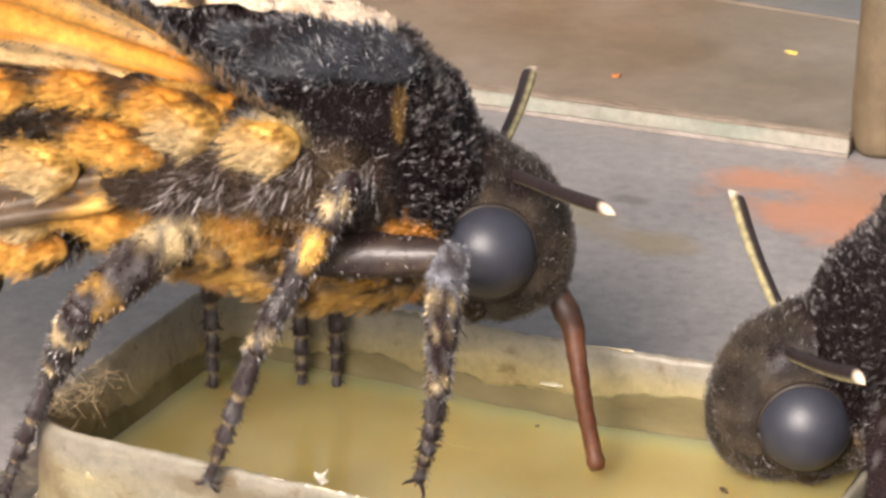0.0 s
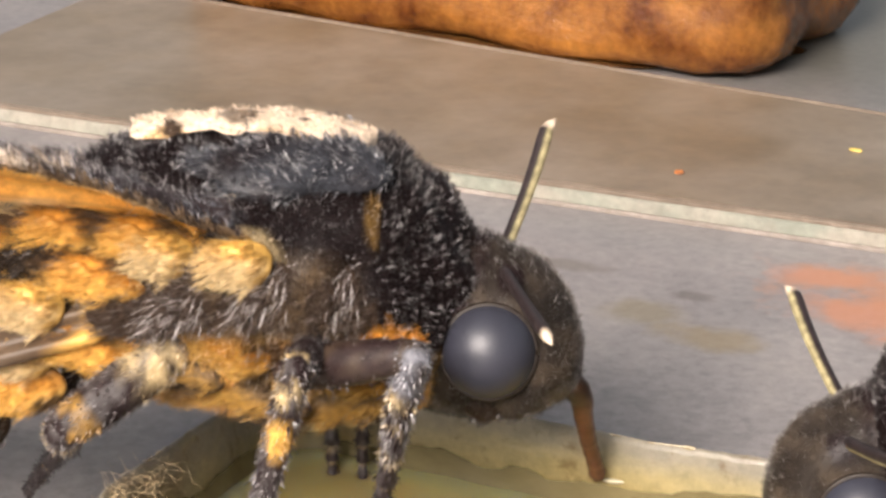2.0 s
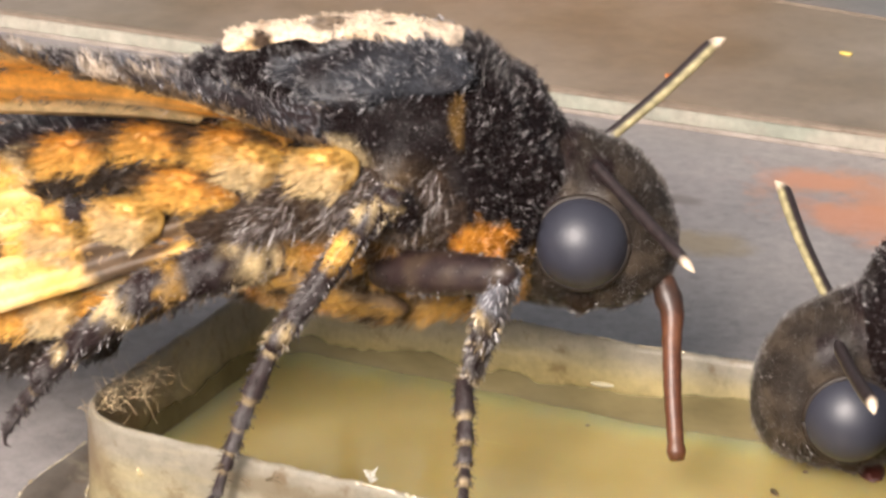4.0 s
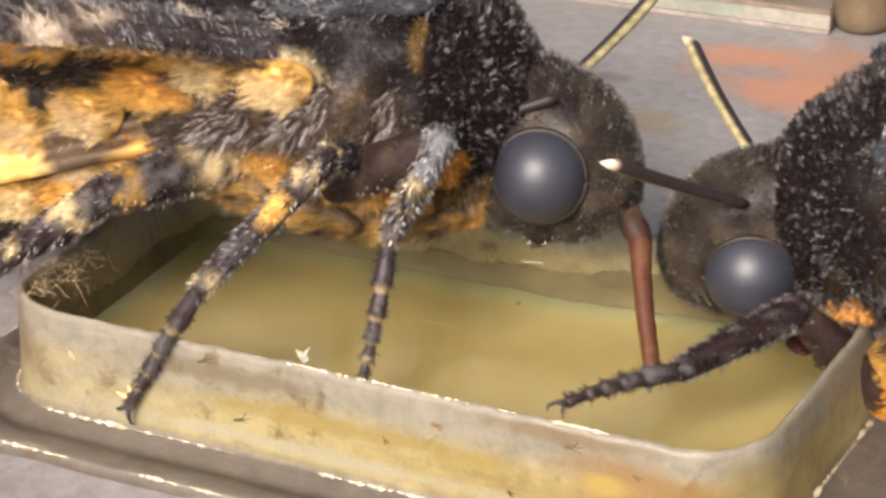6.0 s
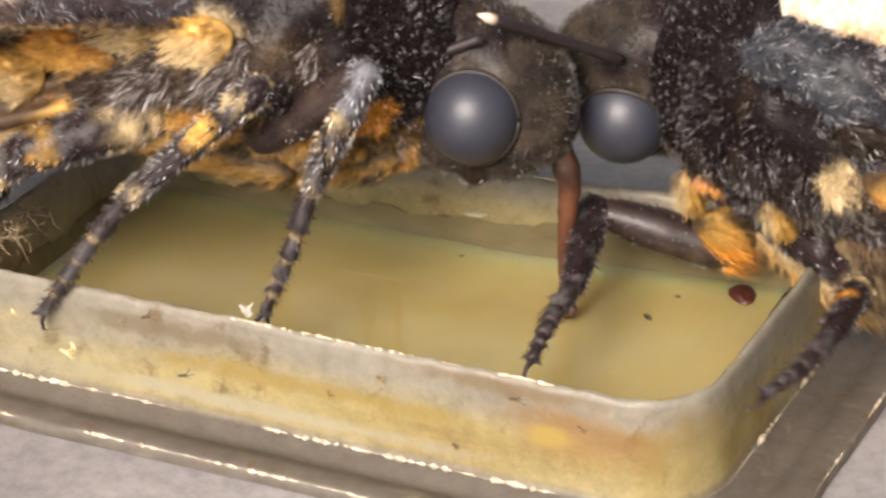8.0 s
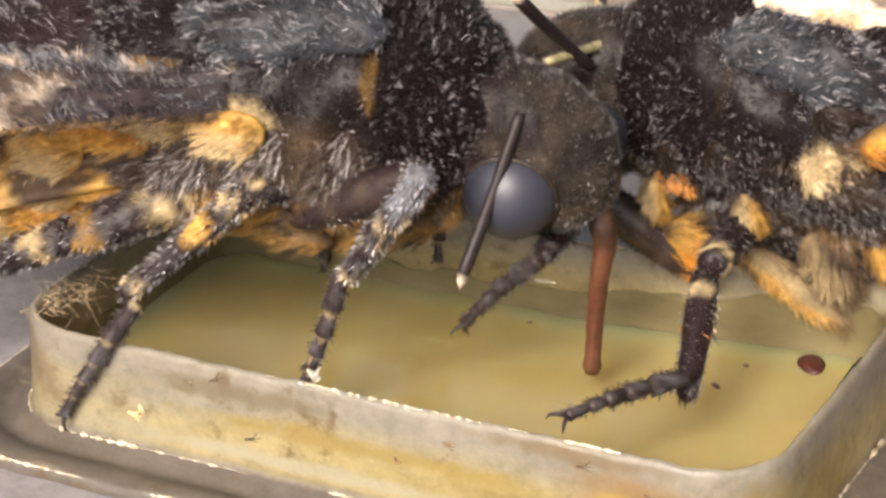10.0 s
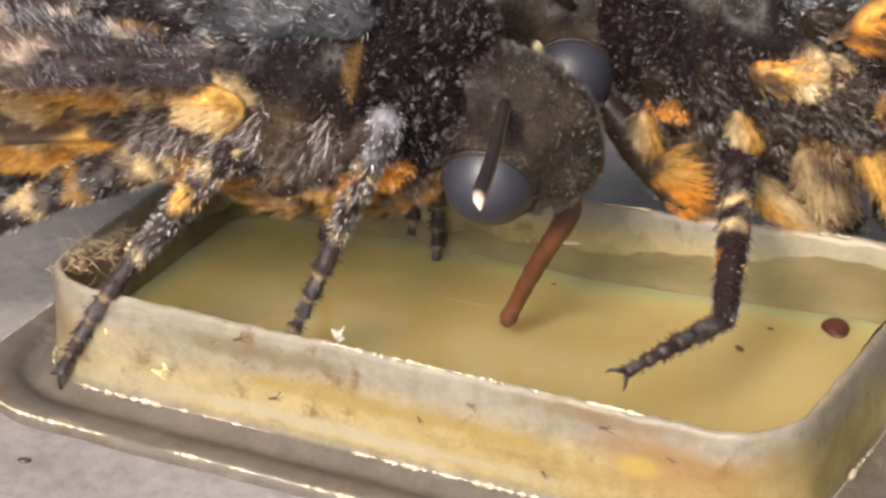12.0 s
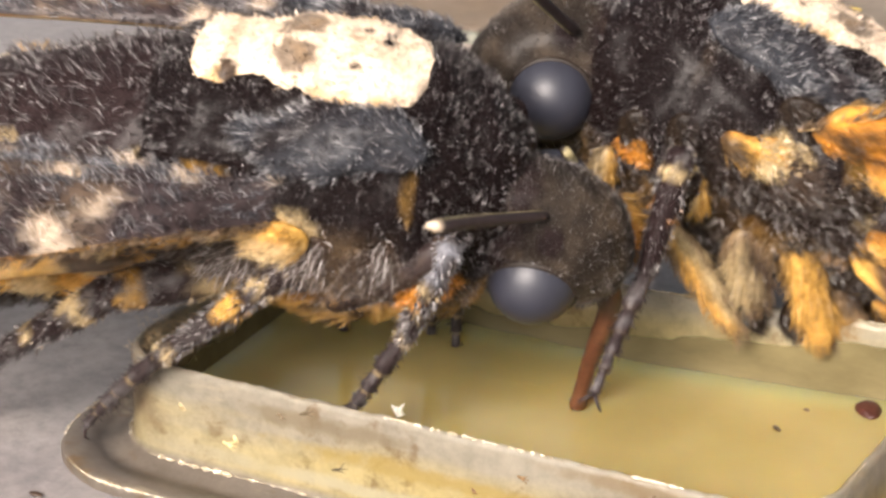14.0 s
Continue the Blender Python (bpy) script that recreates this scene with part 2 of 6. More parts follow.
def body_loft(profile, rows=40, cols=48, lump=0.0, seed=0):
    """A closed tube along x from rows of (x, half width, half height, centre height), in mm; column 0 is the top, going over to -y."""
    p = np.array(profile, float)
    xs = np.linspace(p[0, 0], p[-1, 0], rows)
    ry, rz, zc = (np.interp(xs, p[:, 0], p[:, i]) for i in (1, 2, 3))
    for a in (ry, rz, zc):  # soften the joints of the profile
        for _ in range(3):
            a[1:-1] = (a[:-2] + 2 * a[1:-1] + a[2:]) / 4
    al = np.linspace(0, 2 * np.pi, cols, endpoint=False)
    v = np.stack([np.repeat(xs, cols), (-ry[:, None] * np.sin(al)).ravel(), (zc[:, None] + rz[:, None] * np.cos(al)).ravel()], 1)
    if lump:
        for q in v:
            d = noise.noise(Vector(q * 0.45) + Vector((seed, 0, 0))) * lump
            c = np.array((q[0], 0, np.interp(q[0], xs, zc)))
            q += (q - c) / (np.linalg.norm(q - c) + 1e-6) * d
    faces = grid_faces(rows, cols)
    faces += [tuple(range(cols))[::-1], tuple(range((rows - 1) * cols, rows * cols))]
    return v, faces


def fur(v, faces, count, length, lean, tone, rng, width=0.07, curl=0.25, keep=None, clump=0.0, stray=0.32):
    """Tapered hairs on a surface: v in mm. length(p, n) and tone(p) give arrays; lean is the way they lie."""
    tri = []
    for f in faces:
        if len(f) == 4:
            tri += [(f[0], f[1], f[2]), (f[0], f[2], f[3])]
    tri = np.array(tri)
    a, b, c = v[tri[:, 0]], v[tri[:, 1]], v[tri[:, 2]]
    cr = np.cross(b - a, c - a)
    area = np.linalg.norm(cr, axis=1)
    pick = rng.choice(len(tri), count, p=area / area.sum())
    u, w = rng.random(count), rng.random(count)
    flip = u + w > 1
    u[flip], w[flip] = 1 - u[flip], 1 - w[flip]
    root = a[pick] + (b - a)[pick] * u[:, None] + (c - a)[pick] * w[:, None]
    nrm = cr[pick] / area[pick][:, None]
    centre = v.mean(0)
    nrm[((root - centre) * nrm).sum(1) < 0] *= -1
    if keep is not None:
        ok = keep(root)
        root, nrm = root[ok], nrm[ok]
    n = len(root)
    ln = length(root, nrm) * rng.uniform(0.6, 1.25, n)
    d = nrm + np.asarray(lean)[None, :] + rng.normal(0, stray, (n, 3))
    d /= np.linalg.norm(d, axis=1)[:, None]
    d2 = d + np.asarray(lean)[None, :] * curl * 2 + rng.normal(0, curl, (n, 3))
    d2 /= np.linalg.norm(d2, axis=1)[:, None]
    side = np.cross(d, rng.normal(0, 1, (n, 3)))
    side /= np.linalg.norm(side, axis=1)[:, None]
    wd = (width * rng.uniform(0.6, 1.3, n))[:, None]
    mid = root + d * (ln * 0.55)[:, None]
    tip = mid + d2 * (ln * 0.45)[:, None]
    if clump:  # hairs of one lock lean and bend together
        cell = np.floor(root / clump + wobble(root, 0.7, 31)[:, None] * 0.8)
        key = (cell @ np.array((73.1, 157.3, 311.9))) * 12.9898
        way = np.stack([np.modf(np.abs(np.sin(key + k) * 43758.5453))[0] * 2 - 1 for k in (0.0, 1.7, 3.1)], 1)
        heart = (cell + 0.5) * clump
        inward = heart - root
        inward -= nrm * (inward * nrm).sum(1)[:, None]
        mid = mid + (inward * 0.35 + way * 0.2 * clump)
        tip = tip + (inward * 0.75 + way * 0.5 * clump)
    root = root - nrm * 0.1
    hv = np.stack([root - side * wd / 2, root + side * wd / 2, mid + side * wd * 0.42, mid - side * wd * 0.42, tip], 1).reshape(-1, 3)
    base = np.arange(n)[:, None] * 5
    quads = base + np.array([0, 1, 2, 3])
    tips = base + np.array([3, 2, 4])
    t = np.repeat(tone(root), 5, 0)
    return hv, [tuple(q) for q in quads] + [tuple(q) for q in tips], t


def joined(*pieces):
    """Pieces of (verts, faces, tones) as one; the first is the matt skin, the rest the glossy hair on it."""
    vs, fs, ts, k = [], [], [], 0
    for i, (v, f, t) in enumerate(pieces):
        t = np.asarray(t, float)
        if t.shape[1] == 3:
            t = np.c_[t, np.full(len(t), 0.12 if i == 0 else 1.0)]
        vs.append(v)
        fs += [tuple(i + k for i in q) for q in f]
        ts.append(t)
        k += len(v)
    return np.concatenate(vs), fs, np.concatenate(ts)


def tube(points, radii, cols=10, flat=1.0):
    """A round tube along points (mm), closed at both ends."""
    pts = np.array(points, float)
    out = []
    for i, p in enumerate(pts):
        d = pts[min(i + 1, len(pts) - 1)] - pts[max(i - 1, 0)]
        d /= np.linalg.norm(d)
        s = np.cross(d, (0.13, 1, 0.07))
        s /= np.linalg.norm(s)
        u = np.cross(s, d)
        for j in range(cols):
            a = 2 * np.pi * j / cols
            out.append(p + radii[i] * (s * np.cos(a) + u * np.sin(a) * flat))
    n = len(pts)
    faces = grid_faces(n, cols) + [tuple(range(cols))[::-1], tuple(range((n - 1) * cols, n * cols))]
    return np.array(out), faces


def wobble(p, scale, seed=0.0):
    return np.array([noise.noise(Vector(q) * scale + Vector((seed, seed * 0.7, 0))) for q in p])


def blend(a, b, k):
    k = np.clip(k, 0, 1)[:, None]
    return a * (1 - k) + b * k


BLACK = np.array((0.0175, 0.0110, 0.0110))
SLATE = np.array((0.044, 0.046, 0.054))
BROWN = np.array((0.055, 0.036, 0.024))
UMBER = np.array((0.18, 0.12, 0.068))
CREAM = np.array((0.74, 0.56, 0.30))
ORANGE = np.array((0.76, 0.32, 0.045))
AMBER = np.array((0.66, 0.375, 0.09))
BONE = np.array((0.70, 0.56, 0.42))


def spot(p, centre, size, jag=0.5, seed=0.0):
    """1 inside an oval spot with a ragged edge, 0 outside."""
    d = np.sqrt((((p - np.array(centre)) / np.array(size)) ** 2).sum(1)) + wobble(p, 0.9, seed) * jag
    return np.clip((1.12 - d) / 0.24, 0, 1)


# ---- the moth: x forward, z up, in mm ----


def glinting(t, rng, share=0.10, gain=0.30):
    """Some hairs are paler: silver ones, and glints put into the colour."""
    return t + (rng.random((len(t), 1)) < share) * gain * rng.uniform(0.3, 1, (len(t), 1)) * np.array((1.0, 0.95, 0.95))


def around(p):
    """How far round from the back a place on the trunk lies, in degrees, alike on both flanks."""
    return np.degrees(np.arctan2(np.abs(p[:, 1]), p[:, 2] - 1.7))


def thorax_tone(p, warm=1.0):
    a = around(p)
    x = p[:, 0]
    q = np.c_[p[:, 0], np.abs(p[:, 1]), p[:, 2]]
    t = np.tile(BLACK, (len(p), 1))
    pleura = np.clip((a - 72) / 12, 0, 1) * np.clip((5 - x) / 3, 0, 1)
    t = blend(t, UMBER, pleura * warm * (0.75 + 0.6 * wobble(q, 0.5, 7)))
    t = blend(t, CREAM, spot(q, (-1.4, 8.6, 3.6), (1.7, 3, 1.4), 0.35, 1.0))
    t = blend(t, AMBER, spot(q, (5.0, 5.8, 5.6), (0.34, 3, 1.5), 0.25, 2.5) * 0.28 * warm)
    t = blend(t, ORANGE, spot(q, (6.0, 6.0, -1.0), (1.0 + 0.7 * warm, 3, 0.6 + 0.6 * warm), 0.4, 4.0))
    t = blend(t, AMBER, (0.3 + 0.7 * warm) * spot(q, (-6.6, 8.0, 5.0), (1.6, 3, 1.2), 0.5, 5.0))
    t = blend(t, CREAM, (0.3 + 0.7 * warm) * spot(q, (-9.0, 7.0, 2.0), (2.0, 3, 0.9), 0.5, 6.0))
    belly = np.clip((a - 104 - 4 * np.clip(x, 0, 6) - 10 * wobble(q, 0.4, 9)) / 8, 0, 1)
    t = blend(t, AMBER * 0.9, belly * (0.2 + 0.8 * warm))
    t = blend(t, ORANGE, warm * belly * np.clip(wobble(q, 0.5, 11) * 2, 0, 1))
    t = blend(t, BROWN * 0.8, belly * np.clip(wobble(q * (1, 0.3, 0.5), 0.42, 19) * 5 - 0.2, 0, 0.9))
    return t


def thorax_hair(p, n):
    a = around(p)
    return 0.36 + 0.3 * np.clip((a - 70) / 30, 0, 1) * np.clip((6 - p[:, 0]) / 3, 0, 1) + 0.15 * np.clip(p[:, 0] - 4, 0, 1) - 0.3 * np.clip(p[:, 0] - 8, 0, 1)


def make_thorax(rng, warm=1.0):
    v, f = body_loft([(-11, 6.2, 6.0, 2.0), (-8, 7.8, 7.3, 2.2), (-3, 8.7, 7.9, 2.3), (1.5, 8.5, 7.9, 2.3), (4.2, 7.9, 7.6, 2.1), (4.8, 7.3, 7.2, 2.1), (5.6, 7.6, 7.5, 1.8), (7.3, 6.2, 7.0, 1.5), (8.5, 4.9, 6.2, 1.6), (9.6, 3.9, 5.0, 1.5), (10.6, 3.0, 3.8, 1.1)], 60, 64, 0.7, 2)
    h1 = fur(v, f, 105000, thorax_hair, (-0.3, 0, 0.05), lambda p: glinting(thorax_tone(p, warm), rng, 0.12, 0.55), rng, 0.024, 0.35, clump=0.45)
    return joined((v, f, thorax_tone(v, warm) * 0.45), h1)


def make_lobe(rng):
    """A combed slate-grey shoulder flap, lying flat along x."""
    bm = bmesh.new()
    bmesh.ops.create_uvsphere(bm, u_segments=28, v_segments=16, radius=1.0)
    v = np.array([q.co[:] for q in bm.verts])
    f = [tuple(q.index for q in face.verts) for face in bm.faces]
    bm.free()
    taper = 1 - 0.35 * np.clip(-v[:, 0], 0, 1)
    v = v * np.array((5.6, 2.1, 0.85)) * np.c_[np.ones(len(v)), taper, np.ones(len(v))]
    v[:, 1] += 0.5 * np.sin(v[:, 0] * 0.55)
    v[:, 1] += wobble(v, 0.45, 9) * 0.9
    v[:, 2] += wobble(v, 0.5, 4) * 0.6
    tn = lambda p: blend(np.tile(BLACK * 1.2, (len(p), 1)), SLATE * 1.3, np.clip(0.75 + wobble(p, 0.5, 6) * 1.3, 0, 1))
    h = fur(v, f, 5200, lambda p, n: 0.55 + 0 * p[:, 0], (-1.0, 0.25, 0), lambda p: glinting(tn(p), rng, 0.26, 0.42), rng, 0.042, 0.2, clump=0.6)
    return joined((v, f, tn(v) * 0.5), h)


def head_tone(p):
    q = np.c_[p[:, 0], np.abs(p[:, 1]), p[:, 2]]
    t = np.tile(np.array((0.030, 0.0235, 0.019)), (len(p), 1))
    t = blend(t, BLACK * 1.2, np.clip((12.0 + wobble(q, 0.7, 2) * 1.5 - p[:, 0]) / 1.5, 0, 1) * (p[:, 2] > 0))
    t = blend(t, np.array((0.095, 0.072, 0.052)), np.clip(wobble(q, 0.6, 13) * 1.4, 0, 0.6))
    t = blend(t, BLACK, spot(q, (12.6, 2.6, 2.4), (0.8, 1.2, 0.8), 0.2))
    return t


def make_head(rng):
    v, f = body_loft([(6.8, 3.4, 4.2, -0.6), (9.2, 3.7, 5.3, -0.4), (11.5, 3.6, 5.2, -0.6), (13.2, 3.6, 4.9, -0.9), (14.8, 3.4, 4.2, -1.2), (15.9, 2.7, 3.3, -1.5), (16.6, 1.8, 2.2, -1.8), (17.0, 0.6, 0.8, -2.0)], 36, 44, 0.3, 5)
    h = fur(v, f, 22000, lambda p, n: 0.28 + 0.35 * np.clip((12.5 - p[:, 0]) / 2.5, 0, 1) * (p[:, 2] > 1), (-0.6, 0, 0.3), lambda p: glinting(head_tone(p) * 1.1, rng, 0.20, 0.4), rng, 0.022, clump=0.3)
    return joined((v, f, head_tone(v) * 0.8), h)


def abdomen_tone(p):
    q = np.c_[p[:, 0], np.abs(p[:, 1]), p[:, 2]]
    a = around(p)
    ring = (np.mod(-p[:, 0] + wobble(q, 0.4, 3) * 1.2, 5.2) < 2.0)
    t = np.tile(AMBER, (len(p), 1))
    t = blend(t, BLACK * 1.3, ring * 1.0)
    t = blend(t, BLACK * 1.5, np.clip((78 + 14 * wobble(q, 0.3, 2) - a) / 10, 0, 1))
    t = blend(t, CREAM, np.clip(wobble(q, 0.35, 21) * 2 - 0.3, 0, 0.8) * (a > 60))
    return t


def make_abdomen(rng):
    v, f = body_loft([(-50, 0.8, 0.8, -6.5), (-46, 2.6, 2.4, -6), (-36, 5.0, 4.6, -4.2), (-22, 6.4, 6.0, -1.2), (-12, 6.8, 6.6, 1.0), (-9, 6.0, 6.0, 1.6)], 60, 44, 0.5, 8)
    h = fur(v, f, 24000, lambda p, n: 0.8 + 0 * p[:, 0], (-0.6, 0, 0), lambda p: glinting(abdomen_tone(p), rng, 0.2, 0.5), rng, 0.05, 0.4, clump=0.8)
    return joined((v, f, abdomen_tone(v) * 0.8), h)


def skull_tone(v):
    flat = np.c_[v[:, 0], np.abs(v[:, 1]), np.zeros(len(v))]
    t = np.tile(BONE, (len(v), 1))
    t = blend(t, AMBER, spot(flat, (-6.5, 3.2, 0), (1.3, 0.9, 1), 0.3) * 0.6)
    t = blend(t, AMBER * 0.8, np.clip((np.abs(v[:, 1]) - 3.5 + wobble(flat, 0.9, 8) * 0.8) / 0.4, 0, 0.6))
    t = blend(t, BROWN * 1.3, spot(flat, (-2.6, 1.5, 0), (1.5, 1.3, 1), 0.7, 2) * 0.8)
    t = blend(t, BLACK, spot(flat, (0.9, 1.7, 0), (0.3, 0.3, 1), 0.05))
    t = blend(t, BROWN, spot(flat, (-6.3, 2.6, 0), (0.6, 0.6, 1), 0.2))
    return blend(t, UMBER * 1.5, np.clip(wobble(flat, 0.7, 17) * 1.8 - 0.25, 0, 0.55))


def make_skull(rng):
    """The pale mark on the back: a thin raised patch, rounded in front, forked behind."""
    rows, cols = 40, 25
    xs = np.linspace(-8.6, 4.9, rows)
    v, t = [], []
    for x in xs:
        k = (x + 8.6) / 13.5
        half = np.interp(k, (0, 0.05, 0.16, 0.26, 0.36, 0.55, 0.86, 0.96, 1), (14, 21, 23, 17, 19, 27, 27, 20, 8))
        ry, rz = np.interp(x, (-11, -8, -3, 1.5, 4.2, 6), (6.2, 7.8, 8.8, 8.6, 7.9, 7.4)), np.interp(x, (-11, -8, -3, 1.5, 4.2, 6), (8.0, 9.5, 10.2, 10.2, 9.6, 8.9))
        for j in range(cols):
            a = radians((j / (cols - 1) * 2 - 1) * half * (1 + 0.16 * noise.noise(Vector((x * 1.3, 4.0 if j > cols / 2 else 9.0, 0)))))
            e = 1 - abs(j / (cols - 1) * 2 - 1) ** 4
            lift = 0.12 + 0.45 * e
            v.append((x, -(ry + lift) * math.sin(a), (rz + lift) - ry * (1 - math.cos(a)) + 0.25 * noise.noise(Vector((x, a * 7, 3)) * 0.7)))
    v = np.array(v)
    t = skull_tone(v)
    f = grid_faces(rows, cols, False)
    h = fur(v, f, 5200, lambda p, n: 0.26 + 0 * p[:, 0], (-1.6, 0, 0), skull_tone, rng, 0.045, 0.1, clump=0.4)
    return joined((v, f, t), h)


def make_eye():
    bm = bmesh.new()
    bmesh.ops.create_uvsphere(bm, u_segments=40, v_segments=24, radius=2.66 * MM)
    return bm


def make_antenna():
    """From the root at the origin along +z; pale in front, black behind, a small hook at the tip."""
    zs = np.linspace(0, 10, 22)
    pts = [(0.28 * math.sin(z / 10 * 2.6) + (0.5 * max(0, z - 9.2)), 0.02, z) for z in zs]
    rad = [np.interp(z, (0, 0.5, 2, 8.5, 9.4, 10), (0.30, 0.42, 0.40, 0.46, 0.40, 0.06)) for z in zs]
    v, f = tube(pts, rad, 12, 0.8)
    off = v[:, 0:1] - 0.28 * np.sin(v[:, 2:3] / 10 * 2.6)
    t = np.where(off > 0.08, np.array((0.31, 0.265, 0.14)), BLACK * 1.1)
    t = t * (0.8 + 0.35 * (np.mod(v[:, 2:3], 0.3) > 0.12))
    t = blend(t, BONE, (v[:, 2] > 9.35) * 1.0)
    return v, f, t


def make_proboscis():
    """From its root down -z, with the swelling below the root."""
    zs = np.linspace(0, 1, 26)
    pts = [(np.interp(k, (0, 0.12, 0.3, 0.45, 0.7, 1), (0, 0.55, 1.0, 0.75, 0.5, 0.35)) - 0.35 * k, 0.08 * math.sin(k * 9), -12.0 * k) for k in zs]
    rad = [np.interp(k, (0, 0.1, 0.22, 0.32, 0.45, 0.9, 0.97, 1), (0.55, 0.62, 0.80, 0.66, 0.56, 0.46, 0.55, 0.40)) + 0.03 * math.sin(k * 60) for k in zs]
    v, f = tube(pts, rad, 14)
    red, dark = np.array((0.082, 0.027, 0.012)), np.array((0.024, 0.014, 0.010))
    t = blend(np.tile(red, (len(v), 1)), dark, np.clip((v[:, 2] + 4.4) / 1.4, 0, 1) * 0.85)
    t = blend(t, np.array((0.115, 0.046, 0.022)), np.clip(wobble(v, 0.6, 5) * 1.5, 0, 0.7))
    return v, f, t


def leg_tone(p, seed, rings, pale):
    """rings: places along x (0..1 of 'long') with cream scales."""
    t = np.tile(np.array((0.022, 0.0115, 0.0105)) if pale < -0.3 else BLACK * 1.6, (len(p), 1))
    if pale < -0.3:  # smooth and horny
        return blend(t, UMBER * 0.4, np.clip(wobble(p, 0.9, seed) * 1.5, 0, 0.5))
    t = blend(t, np.array((0.20, 0.185, 0.18)), np.clip(wobble(p, 2.2, seed) * 2.2 - 0.35 + pale, 0, 0.6))
    for c, w, tone in rings:
        t = blend(t, tone * 0.95, np.clip((w - np.abs(p[:, 0] - c + wobble(p, 1.1, seed + 2) * 0.9)) / 0.3, 0, 1) * np.clip(0.75 + wobble(p, 1.4, seed + 9) * 1.5, 0, 1))
    return t


def make_segment(length, r0, r1, seed, rings, pale, hairs, rng, bulge=0.0, spines=0):
    """A leg segment from the origin along +x."""
    xs = np.array((-0.09, -0.075, -0.045, 0, 0.06, 0.14, 0.24, 0.34, 0.44, 0.54, 0.64, 0.74, 0.84, 0.92, 0.98, 1.03, 1.06, 1.075))
    rad = [(r0 + (r1 - r0) * min(max(k, 0), 1)) * (1 + bulge * math.sin(min(max(k, 0), 1) * math.pi)) * np.interp(k, (-0.09, -0.075, -0.045, 0.0, 0.06, 0.98, 1.03, 1.06, 1.075), (0.08, 0.45, 0.8, 0.95, 1, 1, 0.85, 0.5, 0.1)) for k in xs]
    v, f = tube([(k * length, 0, 0) for k in xs], rad, 12)
    v = v + np.c_[np.zeros(len(v)), wobble(v, 1.2, seed) * 0.12, wobble(v, 1.2, seed + 5) * 0.12]
    tone = lambda p: leg_tone(p, seed, rings, pale)
    pieces = [(v, f, tone(v) * (1.0 if pale < -0.3 else 0.7))]
    if hairs:
        pieces.append(fur(v, f, hairs * 2, lambda p, n: 0.4 + 0 * p[:, 0], (1.1, 0, 0), lambda p: glinting(tone(p), rng, 0.22, 0.4), rng, 0.055, 0.15))
    for i in range(spines):
        x = length * (0.12 + 0.8 * i / spines)
        a = i * 2.4
        r = np.interp(x / length, xs, rad)
        d = np.array((0.75, 0.65 * math.cos(a), 0.65 * math.sin(a)))
        o = np.array((x, r * math.cos(a), r * math.sin(a)))
        s, g = tube([o, o + d * 0.35, o + d * 0.8], [0.06, 0.045, 0.01], 5)
        pieces.append((s, g, np.tile(BLACK * 2, (len(s), 1))))
    return joined(*pieces)


def make_tarsus(length, rng, seed, pale=True):
    """Jointed foot from the origin along +x with two claws: one tube, pinched and ringed at its joints."""
    joints = np.array((0, 0.34, 0.53, 0.69, 0.82, 1.0)) * length
    xs, rad = [], []
    for i, (a, b) in enumerate(zip(joints, joints[1:])):
        for k, w in ((0.02, 0.72), (0.15, 0.9), (0.55, 1.0), (0.85, 1.15), (0.97, 0.8)):
            xs.append(a + (b - a) * k)
            rad.append((0.52 - 0.055 * i) * w)
    v, f = tube([(x, 0, 0.25 * math.sin(x / length * 3)) for x in xs], rad, 12)

    def tone(p):
        t = np.tile(BLACK * 1.5, (len(p), 1))
        near = np.min(np.abs(p[:, :1] - joints[None, :5]), axis=1)
        t = blend(t, CREAM, (near < 0.16) * (0.32 if pale else 0.02))
        return blend(t, np.array((0.14, 0.13, 0.13)), np.clip(wobble(p, 1.4, seed) * 1.6, 0, 0.5))

    pieces = [(v, f, tone(v)), fur(v, f, 420, lambda p, n: 0.42 + 0 * p[:, 0], (0.9, 0, 0), tone, rng, 0.06, 0.15)]
    x = length
    for side in (-1, 1):
        s, g = tube([(x - 0.2, 0, 0), (x + 0.3, side * 0.32, 0.05), (x + 0.6, side * 0.6, -0.1), (x + 0.65, side * 0.7, -0.45)], [0.16, 0.13, 0.09, 0.02], 6)
        pieces.append((s, g, np.tile(BLACK * 1.5, (len(s), 1))))
    return joined(*pieces)


